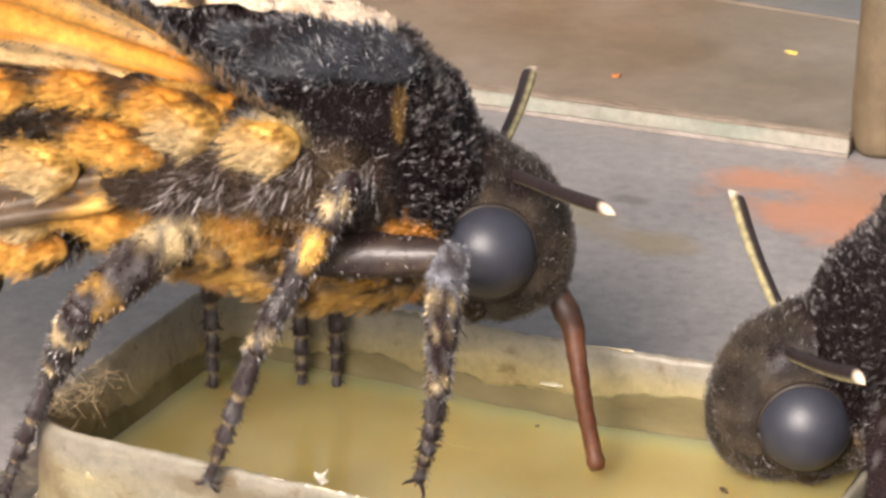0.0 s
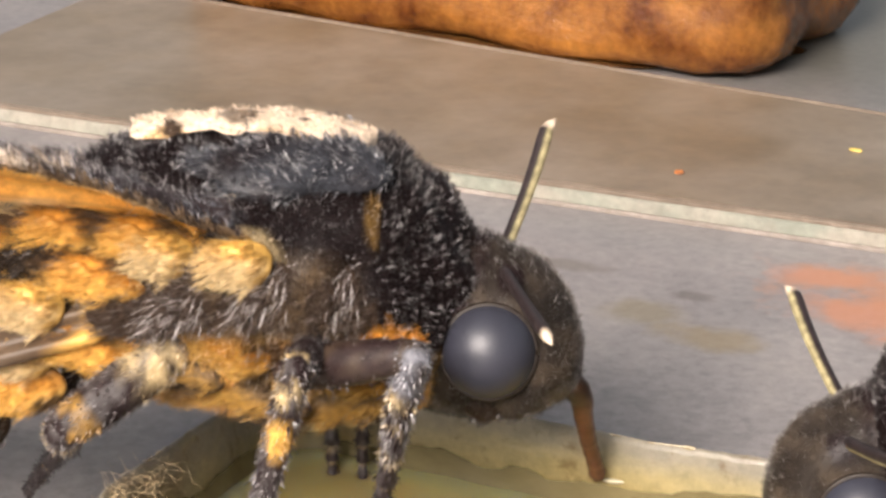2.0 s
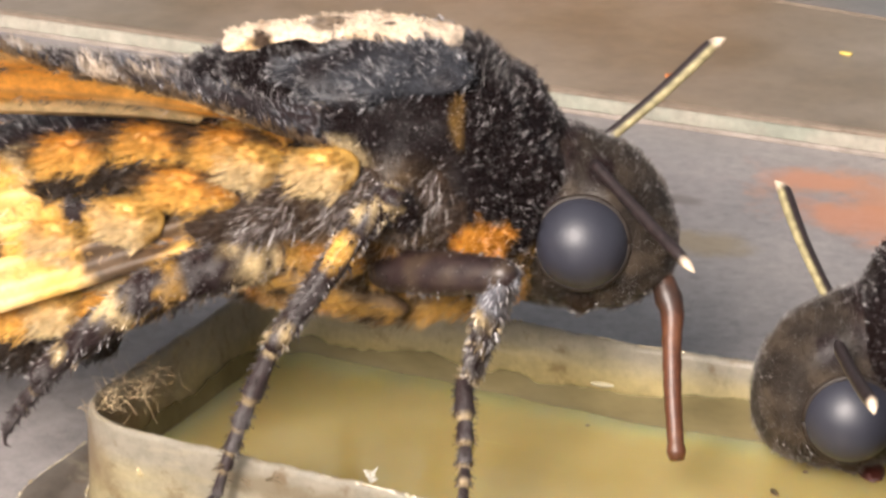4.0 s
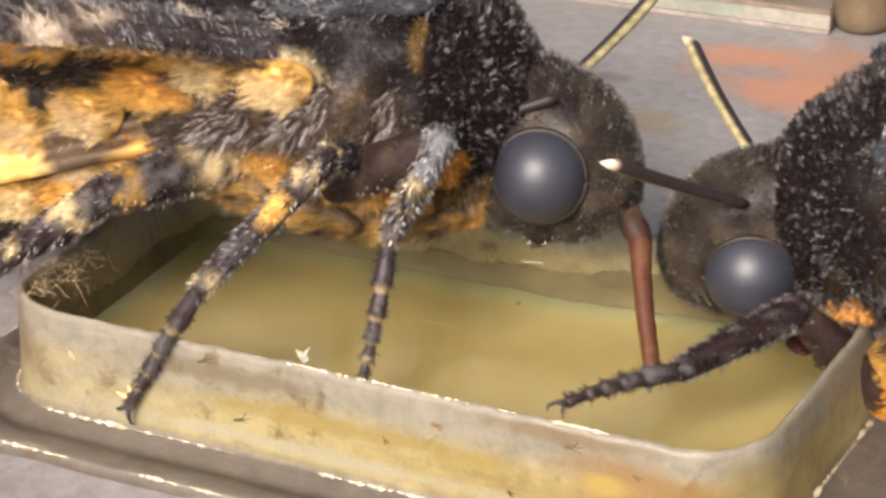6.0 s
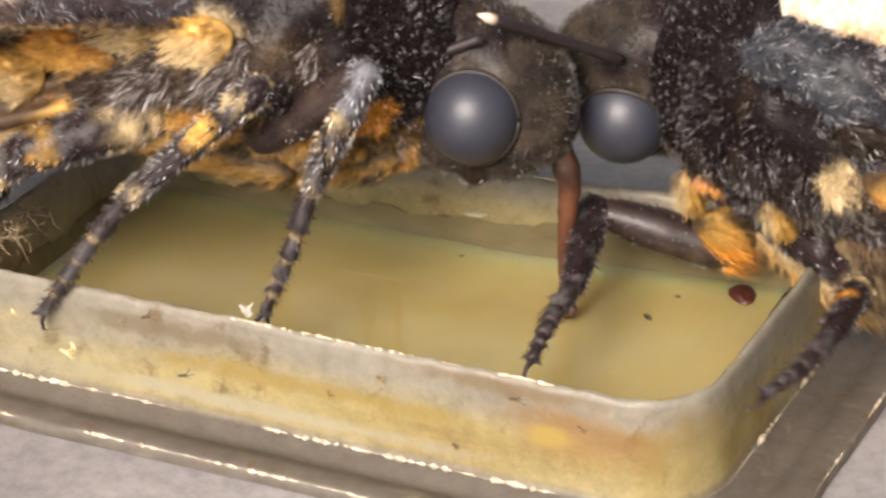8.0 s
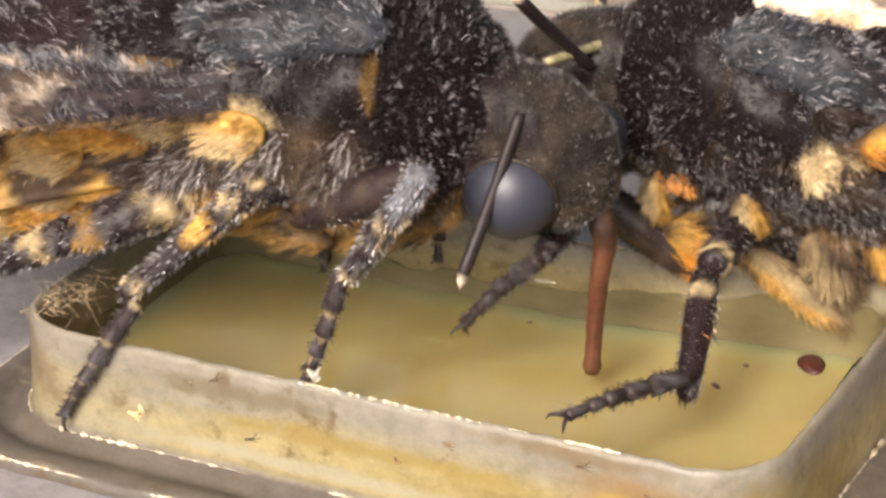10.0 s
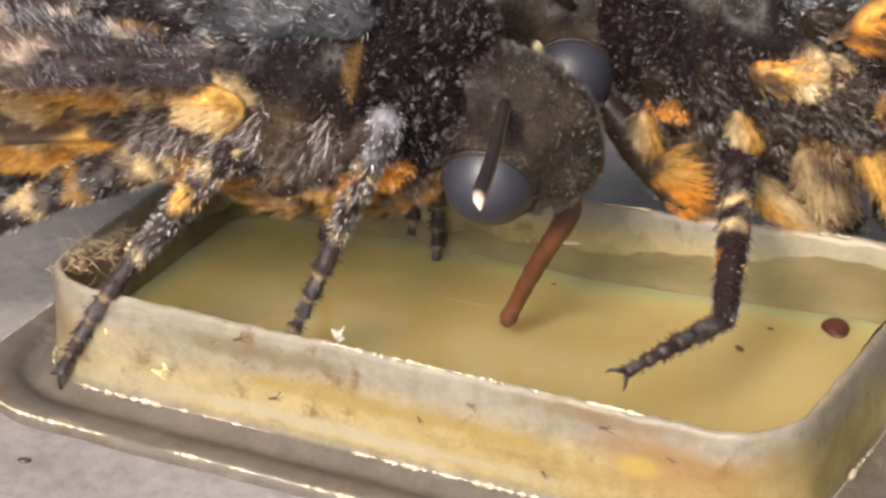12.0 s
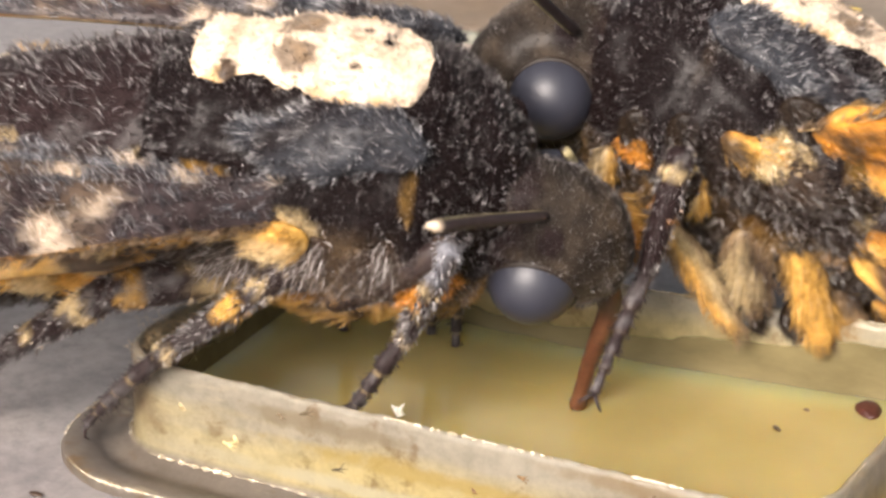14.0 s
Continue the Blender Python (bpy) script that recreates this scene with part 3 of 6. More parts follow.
def make_forewing(rng, root=0.11):
    """Rooted at the origin, laid back along -x and out along -y; dark and scaly above, orange with dark veins below."""
    rows, cols = 60, 36
    top, low, tt, lt = [], [], [], []
    for i in range(rows):
        k = i / (rows - 1)
        for j in range(cols):
            s = j / (cols - 1)
            chord = np.interp(k, (0, 0.05, 0.12, 0.3, 0.75, 1), (0.8, 3, 6.5, 13.5, 19, 17))
            x = -52 * k + 0.6 + s * (-4.0) * k
            y = -s * chord + 1.5 * k
            z = 1.6 * math.sin(s * 2.2) - 0.9 * s * s * 3 + 0.16 * math.sin(s * 26) + 0.4 * noise.noise(Vector((x * 0.12, y * 0.2, 0)))
            top.append((x, y, z + 0.14))
            low.append((x, y, z - 0.14))
    top, low = np.array(top), np.array(low)
    tt = blend(np.tile(BLACK * 1.8, (len(top), 1)), UMBER, np.clip(wobble(top, 0.25, 3) * 2, 0, 0.35))
    tt = blend(tt, BONE * 0.8, np.clip(wobble(top, 0.4, 9) * 3 - 0.55, 0, 0.85))
    lt = blend(np.tile(AMBER, (len(low), 1)), ORANGE, np.clip(0.5 + wobble(low, 0.14, 4) * 1.4, 0, 1))
    vein = np.abs(np.mod(np.tile(np.linspace(0, 1, cols), rows) * 6 + 0.3, 1) - 0.5)
    lt = blend(lt, UMBER * 0.9, np.clip((0.10 - vein) / 0.06, 0, 0.4))
    lt = blend(lt, CREAM, np.clip(wobble(low * (0.3, 1, 1), 0.4, 22) * 2.4 + 0.1, 0, 0.75))
    lt = blend(lt, ORANGE * 0.75, np.clip((np.tile(np.linspace(0, 1, cols), rows) - 0.86) / 0.05, 0, 0.8) * (np.repeat(np.linspace(0, 1, rows), cols) > 0.2))
    lt = blend(lt, BLACK * 2, np.clip(wobble(low, 0.12, 14) * 4 - 1.5, 0, 0.85))
    near_root = np.clip((root - np.repeat(np.linspace(0, 1, rows), cols)) / 0.04, 0, 1)
    tt, lt = blend(tt, BLACK * 1.5, near_root), blend(lt, BROWN * 0.6, near_root)
    n = len(top)
    f = grid_faces(rows, cols, False)
    f2 = [tuple(n + i for i in q[::-1]) for q in f]
    rim = []
    edge = [j for j in range(cols)] + [i * cols + cols - 1 for i in range(1, rows)] + [(rows - 1) * cols + j for j in range(cols - 2, -1, -1)] + [i * cols for i in range(rows - 2, 0, -1)]
    for a, b in zip(edge, edge[1:] + edge[:1]):
        rim.append((a, a + n, b + n, b))
    v = np.concatenate([top, low])
    t = np.concatenate([tt, lt])
    fringe = fur(np.concatenate([top, low]), [(a, b, b + n, a + n) for a, b in zip(edge[cols - 1:cols + rows - 2], edge[cols:cols + rows - 1])], 3000, lambda p, n: 0.9 + 0 * p[:, 0], (-0.9, -0.7, 0), lambda p: glinting(np.tile(UMBER * 1.1, (len(p), 1)), rng, 0.15, 0.15), rng, 0.06, 0.3, clump=0.6)
    scales = lambda p: blend(blend(np.tile(BLACK * 1.4, (len(p), 1)), SLATE * 1.6, np.clip(0.3 + wobble(p, 0.3, 5) * 2, 0, 1)), BONE * 0.85, np.clip(wobble(p, 0.4, 9) * 3 - 0.45, 0, 0.9))
    h = fur(top, f, 38000, lambda p, n: 0.75 + 0 * p[:, 0], (-1.1, 0, 0.2), lambda p: glinting(scales(p), rng, 0.25, 0.4), rng, 0.042, 0.3, clump=0.7)
    return joined((v, f + f2 + rim, t), h, fringe)


def make_hindwing(rng):
    """A shorter orange sheet with two dark bands, rooted at the origin, back along -x, out along -y."""
    rows, cols = 40, 28
    v = []
    for i in range(rows):
        k = i / (rows - 1)
        for j in range(cols):
            s = j / (cols - 1)
            chord = np.interp(k, (0, 0.1, 0.5, 1), (3, 5, 7, 4))
            v.append((-30 * k + 1, -s * chord, 0.3 * math.sin(s * 22) + 0.5 * noise.noise(Vector((k * 5, s * 3, 2)))))
    v = np.array(v)
    t = blend(np.tile(AMBER, (len(v), 1)), CREAM, np.clip(wobble(v, 0.2, 6) * 1.6, 0, 0.8))
    t = blend(t, BLACK * 1.8, np.clip((0.16 - np.abs(np.mod(-v[:, 0] / 11 + wobble(v, 0.2, 1) * 0.25, 1) - 0.5)) / 0.05, 0, 0.92))
    f = grid_faces(rows, cols, False)
    n = len(v)
    lo = v - (0, 0, 0.2)
    edge = [j for j in range(cols)] + [i * cols + cols - 1 for i in range(1, rows)] + [(rows - 1) * cols + j for j in range(cols - 2, -1, -1)] + [i * cols for i in range(rows - 2, 0, -1)]
    rim = [(a, a + n, b + n, b) for a, b in zip(edge, edge[1:] + edge[:1])]
    return np.concatenate([v, lo]), f + [tuple(n + i for i in q[::-1]) for q in f] + rim, np.concatenate([t, t])


def lobe_tone(main, low, rim, size, seed=3.0, cut=0.0):
    """Tones of a scaly lobe: its own colour above, another below, a darker rim at its ends."""
    def tone(p):
        q = p / np.array(size)
        t = np.tile(main, (len(p), 1))
        t = blend(t, low, np.clip((cut + 0.25 - q[:, 2] + wobble(p, 0.8, seed) * 0.5) / 0.8, 0, 1))
        t = blend(t, rim, np.clip((np.hypot(q[:, 0], q[:, 2] * 0.9) - 0.62 + wobble(p, 0.9, seed + 4) * 0.45) / 0.4, 0, 0.95))
        return t * (0.9 + 0.2 * wobble(p, 1.7, seed + 8))[:, None]
    return tone


def tuft_mesh(rng, tone, size, count, length, sleek=False, pale_share=0.07):
    """A lock of hair on a small mound: woolly, or sleek and scaly."""
    bm = bmesh.new()
    bmesh.ops.create_uvsphere(bm, u_segments=26, v_segments=16, radius=1.0)
    v = np.array([q.co[:] for q in bm.verts]) * np.array(size)
    f = [tuple(q.index for q in face.verts) for face in bm.faces]
    bm.free()
    v = v + np.c_[wobble(v, 0.5, 1), np.zeros(len(v)), wobble(v, 0.5, 6)] * (0.4 if sleek else 0.9)
    if sleek:
        tn = tone
        h = fur(v, f, count * 3, lambda p, n: length * 2.0 + 0 * p[:, 0], (-2.2, 0, -0.6), lambda p: np.c_[tn(p), np.full(len(p), 0.3)], rng, 0.036, 0.12, clump=0.5, stray=0.3)
    else:
        tn = lambda p: tone[None, :] * (0.7 + 0.5 * np.abs(wobble(p, 1.5, 3))[:, None]) * np.ones((len(p), 1))
        h = fur(v, f, count * 3, lambda p, n: length * 0.55 + 0 * p[:, 0], (-1.1, 0, -0.1), lambda p: glinting(tn(p), rng, pale_share, 0.2 + 0.5 * (pale_share > 0.2)), rng, 0.038, 0.2, clump=0.5)
    return joined((v, f, tn(v) * (1.0 if sleek else 0.6)), h)


MESHES = {}
TUFT_LABELS = {"silver_tuft": "wispy silver-grey hair tuft", "gold_rim": "golden-cream lower edge of a folded lobe", "gold_panel": "tan and gold scaly lobe", "gold_flap": "golden hanging flap with a dark root", "gold_tuft": "short golden-cream hair tuft", "amber_lobe": "smooth amber scaly lobe", "cream_tuft": "cream hair tuft", "orange_tuft": "bright orange hair tuft", "grey_tuft": "brown-grey woolly hair tuft", "amber_tuft": "long amber hair tuft", "dark_tuft": "dark brown hair tuft"}
FLANK = [
    ("cream_tuft", -1.9, 8.9, 3.3, 0), ("amber_tuft", -3.6, 7.2, 4.4, 0), ("amber_tuft", -7.0, 7.6, 4.2, 10), ("amber_tuft", -11.4, 7.0, 4.4, 5),
    ("cream_tuft", -6.0, 7.9, 3.4, 10), ("amber_tuft", -9.6, 7.6, 2.0, 12), ("cream_tuft", -12.9, 7.2, 0.2, 8), ("cream_tuft", -17.0, 6.6, -1.0, 0), ("amber_tuft", -16.0, 6.6, 3.8, 0),
    ("amber_lobe", -5.8, 6.3, -2.2, 25), ("amber_lobe", -1.4, 5.0, -4.2, 15), ("orange_tuft", 4.2, 4.8, -2.9, 20), ("amber_lobe", 4.4, 3.6, -4.6, -12),
    ("silver_tuft", -0.6, 8.3, 1.6, -40), ("silver_tuft", 3.0, 7.4, 1.4, -50), ("silver_tuft", -5.0, 8.0, 0.6, -35), ("grey_tuft", -3.8, 7.8, 1.0, 0), ("grey_tuft", 0.8, 7.9, 1.0, 0), ("grey_tuft", 3.4, 7.0, 0.8, 0), ("orange_tuft", -2.0, 6.9, -1.6, 20),
    ("grey_tuft", -7.6, 7.3, 0.2, 0), ("dark_tuft", -12.4, 6.8, 2.8, 0), ("dark_tuft", -16.0, 6.2, 2.2, 0), ("amber_tuft", -9.6, 6.4, -2.0, 15), ("cream_tuft", -13.6, 5.8, -2.8, 0), ("amber_tuft", -18.5, 5.6, -3.0, 0),
    ("amber_tuft", -14.0, 5.6, -4.6, -8), ("cream_tuft", -17.5, 5.6, -5.2, -8), ("amber_tuft", -20.5, 5.4, -5.6, -8), ("dark_tuft", -17.0, 4.6, -7.0, -8), ("dark_tuft", -21.5, 4.6, -7.8, -8),
]
SECOND_FLANK = [
    ("dark_tuft", -2.8, 7.6, 5.6, 0), ("amber_tuft", -8.0, 7.4, 5.0, 10), ("dark_tuft", -11.4, 7.2, 5.6, 5), ("dark_tuft", -5.6, 7.9, 2.6, 20), ("amber_tuft", -10.4, 7.2, 1.4, 20), ("dark_tuft", -15.0, 6.6, 1, 10),
    ("dark_tuft", -1.8, 7.8, 0.6, 0), ("dark_tuft", 2.4, 7.4, 1.6, 0), ("dark_tuft", 4.8, 6.4, 0.4, 10), ("dark_tuft", 2.6, 6.9, -1.6, -40), ("gold_tuft", 2.0, 7.9, -0.7, -60),
    ("dark_tuft", 0.6, 5.6, -4.3, -20), ("dark_tuft", -3.4, 6.2, -2.9, -20), ("dark_tuft", -7.4, 6.2, -1.7, -20), ("gold_rim", -1.2, 7.2, -6.0, -31), ("gold_panel", -3.6, 7.0, -4.4, -52), ("gold_flap", -7.6, 6.9, -4.0, -44),
    ("amber_lobe", -11.0, 5.8, -4.9, -24), ("amber_tuft", -14.6, 5.6, -3.1, 0), ("dark_tuft", -11.4, 6.0, -1.6, 0), ("grey_tuft", -3.0, 8.0, 2.4, 20), ("dark_tuft", -5.6, 7.2, -0.2, 20),
    ("dark_tuft", -9.8, 5.6, -6.8, -15), ("amber_lobe", -13.0, 5.4, -7.3, -10), ("dark_tuft", -4.4, 5.4, -6.9, -25), ("gold_tuft", 7.0, 5.7, -3.0, -70),
]


def moth_meshes():
    rng = np.random.default_rng(5)

    def keep(name, mat, made):
        v, f, t = made
        MESHES[name] = mesh_of(name, np.asarray(v) * MM, f, mat, t)

    keep("thorax", FUR, make_thorax(rng))
    # duller tones for the second moth: the first one's shade put into colour
    keep("shaded_thorax", FUR, make_thorax(rng, 0.1))
    keep("head", FUR, make_head(rng))
    keep("shoulder_lobe", FUR, make_lobe(rng))
    keep("abdomen", FUR, make_abdomen(rng))
    keep("skull_mark", FUR, make_skull(rng))
    keep("antenna", SKIN, make_antenna())
    keep("proboscis", HORN, make_proboscis())
    keep("forewing", WING, make_forewing(rng))
    keep("golden_forewing", WING, make_forewing(rng, 0.02))
    keep("hindwing", WING, make_hindwing(rng))
    keep("femur", FUR, make_segment(5.6, 1.0, 0.8, 3, [(5.3, 0.4, CREAM)], 0.1, 500, rng, 0.15))
    keep("fore_femur", HORN, make_segment(7.9, 1.05, 0.80, 41, [], -0.5, 260, rng, 0.40))
    keep("fore_tibia", FUR, make_segment(8.2, 0.95, 0.62, 44, [(1.0, 1.6, np.array((0.26, 0.26, 0.29))), (3.1, 0.35, CREAM * 0.9), (5.0, 0.3, CREAM * 0.8), (7.9, 0.35, CREAM * 0.9)], 0.42, 700, rng, 0.05, 6))
    keep("tibia", FUR, make_segment(9.6, 0.84, 0.58, 8, [(0.9, 0.75, CREAM * 1.1), (3.5, 0.65, AMBER * 1.3), (9.2, 0.45, CREAM * 1.1)], 0.3, 700, rng, 0.05, 14))
    keep("hind_femur", FUR, make_segment(7.6, 1.35, 1.1, 12, [(1.6, 1.4, CREAM), (6.6, 0.5, AMBER)], 0.35, 700, rng, 0.15))
    keep("hind_tibia", FUR, make_segment(9.2, 1.05, 0.7, 15, [(2.2, 0.9, CREAM), (6.7, 0.4, CREAM)], 0.25, 420, rng, 0.1, 6))
    keep("tarsus", SKIN, make_tarsus(9.0, rng, 30))
    keep("fore_tarsus", SKIN, make_tarsus(8.2, rng, 33))
    keep("hind_tarsus", SKIN, make_tarsus(9.4, rng, 36))
    keep("brown_fore_femur", HORN, make_segment(8.4, 1.0, 0.85, 43, [], -0.5, 260, rng, 0.35))
    keep("black_tibia", FUR, make_segment(7.0, 0.85, 0.62, 53, [(0.9, 0.5, CREAM), (3.4, 0.3, ORANGE)], -0.1, 420, rng, 0.1, 9))
    keep("black_tarsus", SKIN, make_tarsus(8.6, rng, 57, False))
    keep("black_femur", FUR, make_segment(5.8, 1.0, 0.8, 59, [(5.0, 0.4, CREAM)], -0.1, 420, rng, 0.15))
    keep("black_fore_tibia", FUR, make_segment(8.2, 0.95, 0.66, 47, [], -0.1, 620, rng, 0.1, 10))
    keep("black_fore_tarsus", SKIN, make_tarsus(7.4, rng, 51, False))
    keep("palp", FUR, tuft_mesh(rng, BROWN, (1.5, 0.8, 1.2), 420, 0.5))
    keep("grey_tuft", FUR, tuft_mesh(rng, np.array((0.08, 0.052, 0.036)), (2.2, 0.7, 1.6), 700, 1.6))
    keep("silver_tuft", FUR, tuft_mesh(rng, np.array((0.085, 0.056, 0.04)), (1.9, 0.5, 1.2), 420, 2.2, pale_share=0.21))
    keep("dark_tuft", FUR, tuft_mesh(rng, BROWN * 0.6, (2.6, 0.7, 1.4), 800, 1.2))
    for name, main, low, rim, size, cut in (("orange_tuft", ORANGE * 0.6, AMBER * 0.8, BROWN, (2.1, 0.6, 1.2), 0.0), ("cream_tuft", AMBER * 1.1, CREAM * 1.0, AMBER * 0.5, (1.8, 0.5, 1.35), 0.35),
                                            ("amber_tuft", ORANGE * 0.7, AMBER * 1.2, BROWN, (2.9, 0.5, 1.25), 0.2), ("wing_fold", ORANGE * 0.75, AMBER * 1.1, BROWN * 0.8, (2.1, 1.2, 1.3), 0.1),
                                            ("orange_coxa", AMBER * 0.7, ORANGE * 0.8, BROWN, (1.7, 0.9, 2.4), 0.3), ("wing_panel", AMBER * 0.8, ORANGE * 0.9, BROWN, (3.9, 2.2, 1.1), 0.2), ("gold_rim", CREAM * 0.55, AMBER * 1.1, UMBER, (4.8, 0.7, 0.85), 0.1), ("gold_panel", BROWN, CREAM * 0.6, UMBER, (2.7, 0.7, 1.5), 0.2), ("gold_flap", AMBER * 0.6, AMBER * 1.0, BROWN, (4.2, 0.7, 1.3), 0.2),
                                            ("gold_tuft", AMBER * 0.7, CREAM * 0.75, BROWN, (1.5, 0.6, 0.65), 0.2), ("amber_lobe", UMBER, AMBER * 0.75, BROWN, (3.6, 0.8, 1.0), 0.2)):
        keep(name, FUR, tuft_mesh(rng, lobe_tone(main, low, rim, size, len(name) * 1.7, cut), size, 700, 0.5, True))
    bm = make_eye()
    me = bpy.data.meshes.new("eye")
    bm.to_mesh(me)
    bm.free()
    me.materials.append(EYE_M)
    me.polygons.foreach_set("use_smooth", [True] * len(me.polygons))
    MESHES["eye"] = me
    ring = [(2.58 * math.cos(a), 0, 2.58 * math.sin(a)) for a in np.linspace(0, 2 * np.pi, 40)]
    v, f = tube(ring, [0.2] * 40, 8)
    keep("eye_rim", SKIN, (v, f, np.tile(BROWN * 0.35, (len(v), 1))))


def mirrored(name):
    """The same mesh, seen in a glass: for the other flank."""
    key = name + " left"
    if key not in MESHES:
        me = MESHES[name].copy()
        me.transform(Matrix.Diagonal((1, -1, 1, 1)))
        me.flip_normals()
        MESHES[key] = me
    return MESHES[key]


LEG_MESHES = {(True, "fore", "femur"): "brown_fore_femur", (False, "fore", "tibia"): "black_fore_tibia", (False, "fore", "tarsus"): "black_fore_tarsus",
              (False, "mid", "femur"): "black_femur", (False, "mid", "tibia"): "black_tibia", (False, "mid", "tarsus"): "black_tarsus"}


def build_moth(label, group, locks):
    """A moth with its parts; returns the thing and the parts that move, by name and flank (-1 right, 1 left)."""
    root = tagged(new("hawk_moth"), label, "moth", group)
    moving = {}

    def add(name, x=0, y=0, z=0, rx=0, ry=0, rz=0, flank=-1, label="", parent=root, key=None):
        ob = part(name, MESHES[key or name] if flank < 0 else mirrored(key or name), parent=parent, label=label)
        ob.matrix_basis = pose(x * MM, y * MM, z * MM, rx, ry, rz)
        return ob

    add("thorax", label="black furry thorax with slate shoulders", key="thorax" if locks is FLANK else "shaded_thorax")
    abdomen = add("abdomen", label="yellow and black banded furry abdomen")
    abdomen.matrix_basis = pose(-10 * MM, 0, 1.5 * MM, 0, -3 if locks is FLANK else 12, 0) @ pose(10 * MM, 0, -1.5 * MM)
    add("skull_mark", label="cream skull-shaped mark with dark spots")
    head = moving["head", 0] = add("head", label="dark brown short-haired head")
    moving["proboscis", 0] = add("proboscis", 15.3, 0, -2.6, label="glossy reddish-brown proboscis")
    for s in (-1, 1):
        add("eye", 11.6, s * 2.95, -1.5, flank=s, label="smooth dark grey eye", parent=head)
        add("eye_rim", 11.6, s * 3.5, -1.5, 0, 0, 0, s, parent=head)
        add("palp", 11.2, s * 1.6, -4.9, 0, 12, 0, s, parent=head)
        moving["antenna", s] = add("antenna", 12.2, s * 3.0, 2.9, flank=s, label="antenna, pale inside and black outside, with a white tip")
        moving["forewing", s] = add("forewing", -3.0, s * 7.4, 6.6, flank=s, key="forewing" if locks is FLANK else "golden_forewing", label="forewing, dark and scaly above, orange beneath")
        add("hindwing", -8.0, s * 6.4, 3.6, s * -78, -8, s * 3, s, label="orange hindwing with dark bands")
        add("shoulder_lobe", 0.3, s * 5.7, 8.2, s * -43, 2, s * -2, s, label="slate-grey combed shoulder flap")
        for name, x, y, z, ry in locks:
            if s > 0 and locks is FLANK and name == "amber_tuft" and z > 3.5:
                continue  # the far flank is bare and dark there
            add(name, x, s * y, z, 0, ry, 0, s, label=TUFT_LABELS[name])
        for kind in ("fore", "mid", "hind"):
            leg = part(kind + "_leg", None, parent=root)
            moving[kind, s] = [add(n, flank=s, parent=leg, key=LEG_MESHES.get((locks is FLANK, kind, n), n if kind == "mid" else kind + "_" + n)) for n in ("femur", "tibia", "tarsus")]
    return root, moving


# ---- the place ----


def slab(name, x0, y0, x1, y1, z0, z1, mat, bevel=0.0002, turn=0.0, label="", category="", kind=""):
    bm = bmesh.new()
    bmesh.ops.create_cube(bm, size=1)
    for v in bm.verts:
        v.co = Vector(((v.co.x) * (x1 - x0), (v.co.y) * (y1 - y0), v.co.z * (z1 - z0)))
    if bevel:
        bmesh.ops.bevel(bm, geom=bm.edges[:], offset=bevel, segments=2, affect="EDGES")
    ob = part(name, bm, mat)
    ob.matrix_basis = pose((x0 + x1) / 2, (y0 + y1) / 2, (z0 + z1) / 2, 0, 0, turn)
    return tagged(ob, label, category, kind=kind)


slab("table_top", -0.45, -0.3, 0.45, 0.42, -0.025, 0.0, TABLE, 0.002, label="grey table top with orange stains", category="table", kind="structure")


def outline(x0, y0, x1, y1, r, n=8):
    """A rectangle with round corners, anticlockwise."""
    out = []
    for cx, cy, a0 in ((x1 - r, y0 + r, -90), (x1 - r, y1 - r, 0), (x0 + r, y1 - r, 90), (x0 + r, y0 + r, 180)):
        for i in range(n + 1):
            a = radians(a0 + 90 * i / n)
            out.append((cx + r * math.cos(a), cy + r * math.sin(a)))
    return out


DISH = (-22.4, -13.9, 20.4, 9.6)  # rim, in mm


def dense(ring):
    """The same outline with points about every 0.7 mm on its straight sides."""
    out = []
    for i, (a, b) in enumerate(zip(ring, ring[1:] + ring[:1])):
        n = 1 if i % 9 != 8 else (58 if i in (17, 35) else 30)
        out += [(a[0] + (b[0] - a[0]) * k / n, a[1] + (b[1] - a[1]) * k / n) for k in range(n)]
    return out


def flare(x, y):
    """The dish is crooked: its far corner by the second moth is pushed outwards."""
    k, w = min(max((x - 3) / 17, 0), 1.4), (y + 13.9) / 23.5
    return x + k * (1.8 + 1.2 * w), y + 2.6 * k * w


def rings(levels, cols):
    v, f = [], []
    for ring, z in levels:
        v += [(x * MM, y * MM, z * MM) for x, y in (flare(*q) for q in ring)]
    return np.array(v), grid_faces(len(levels), cols)


def inset(d, z, r=4.0):
    x0, y0, x1, y1 = DISH
    return outline(x0 + d, y0 + d, x1 - d, y1 - d, max(r - d, 1.0)), z


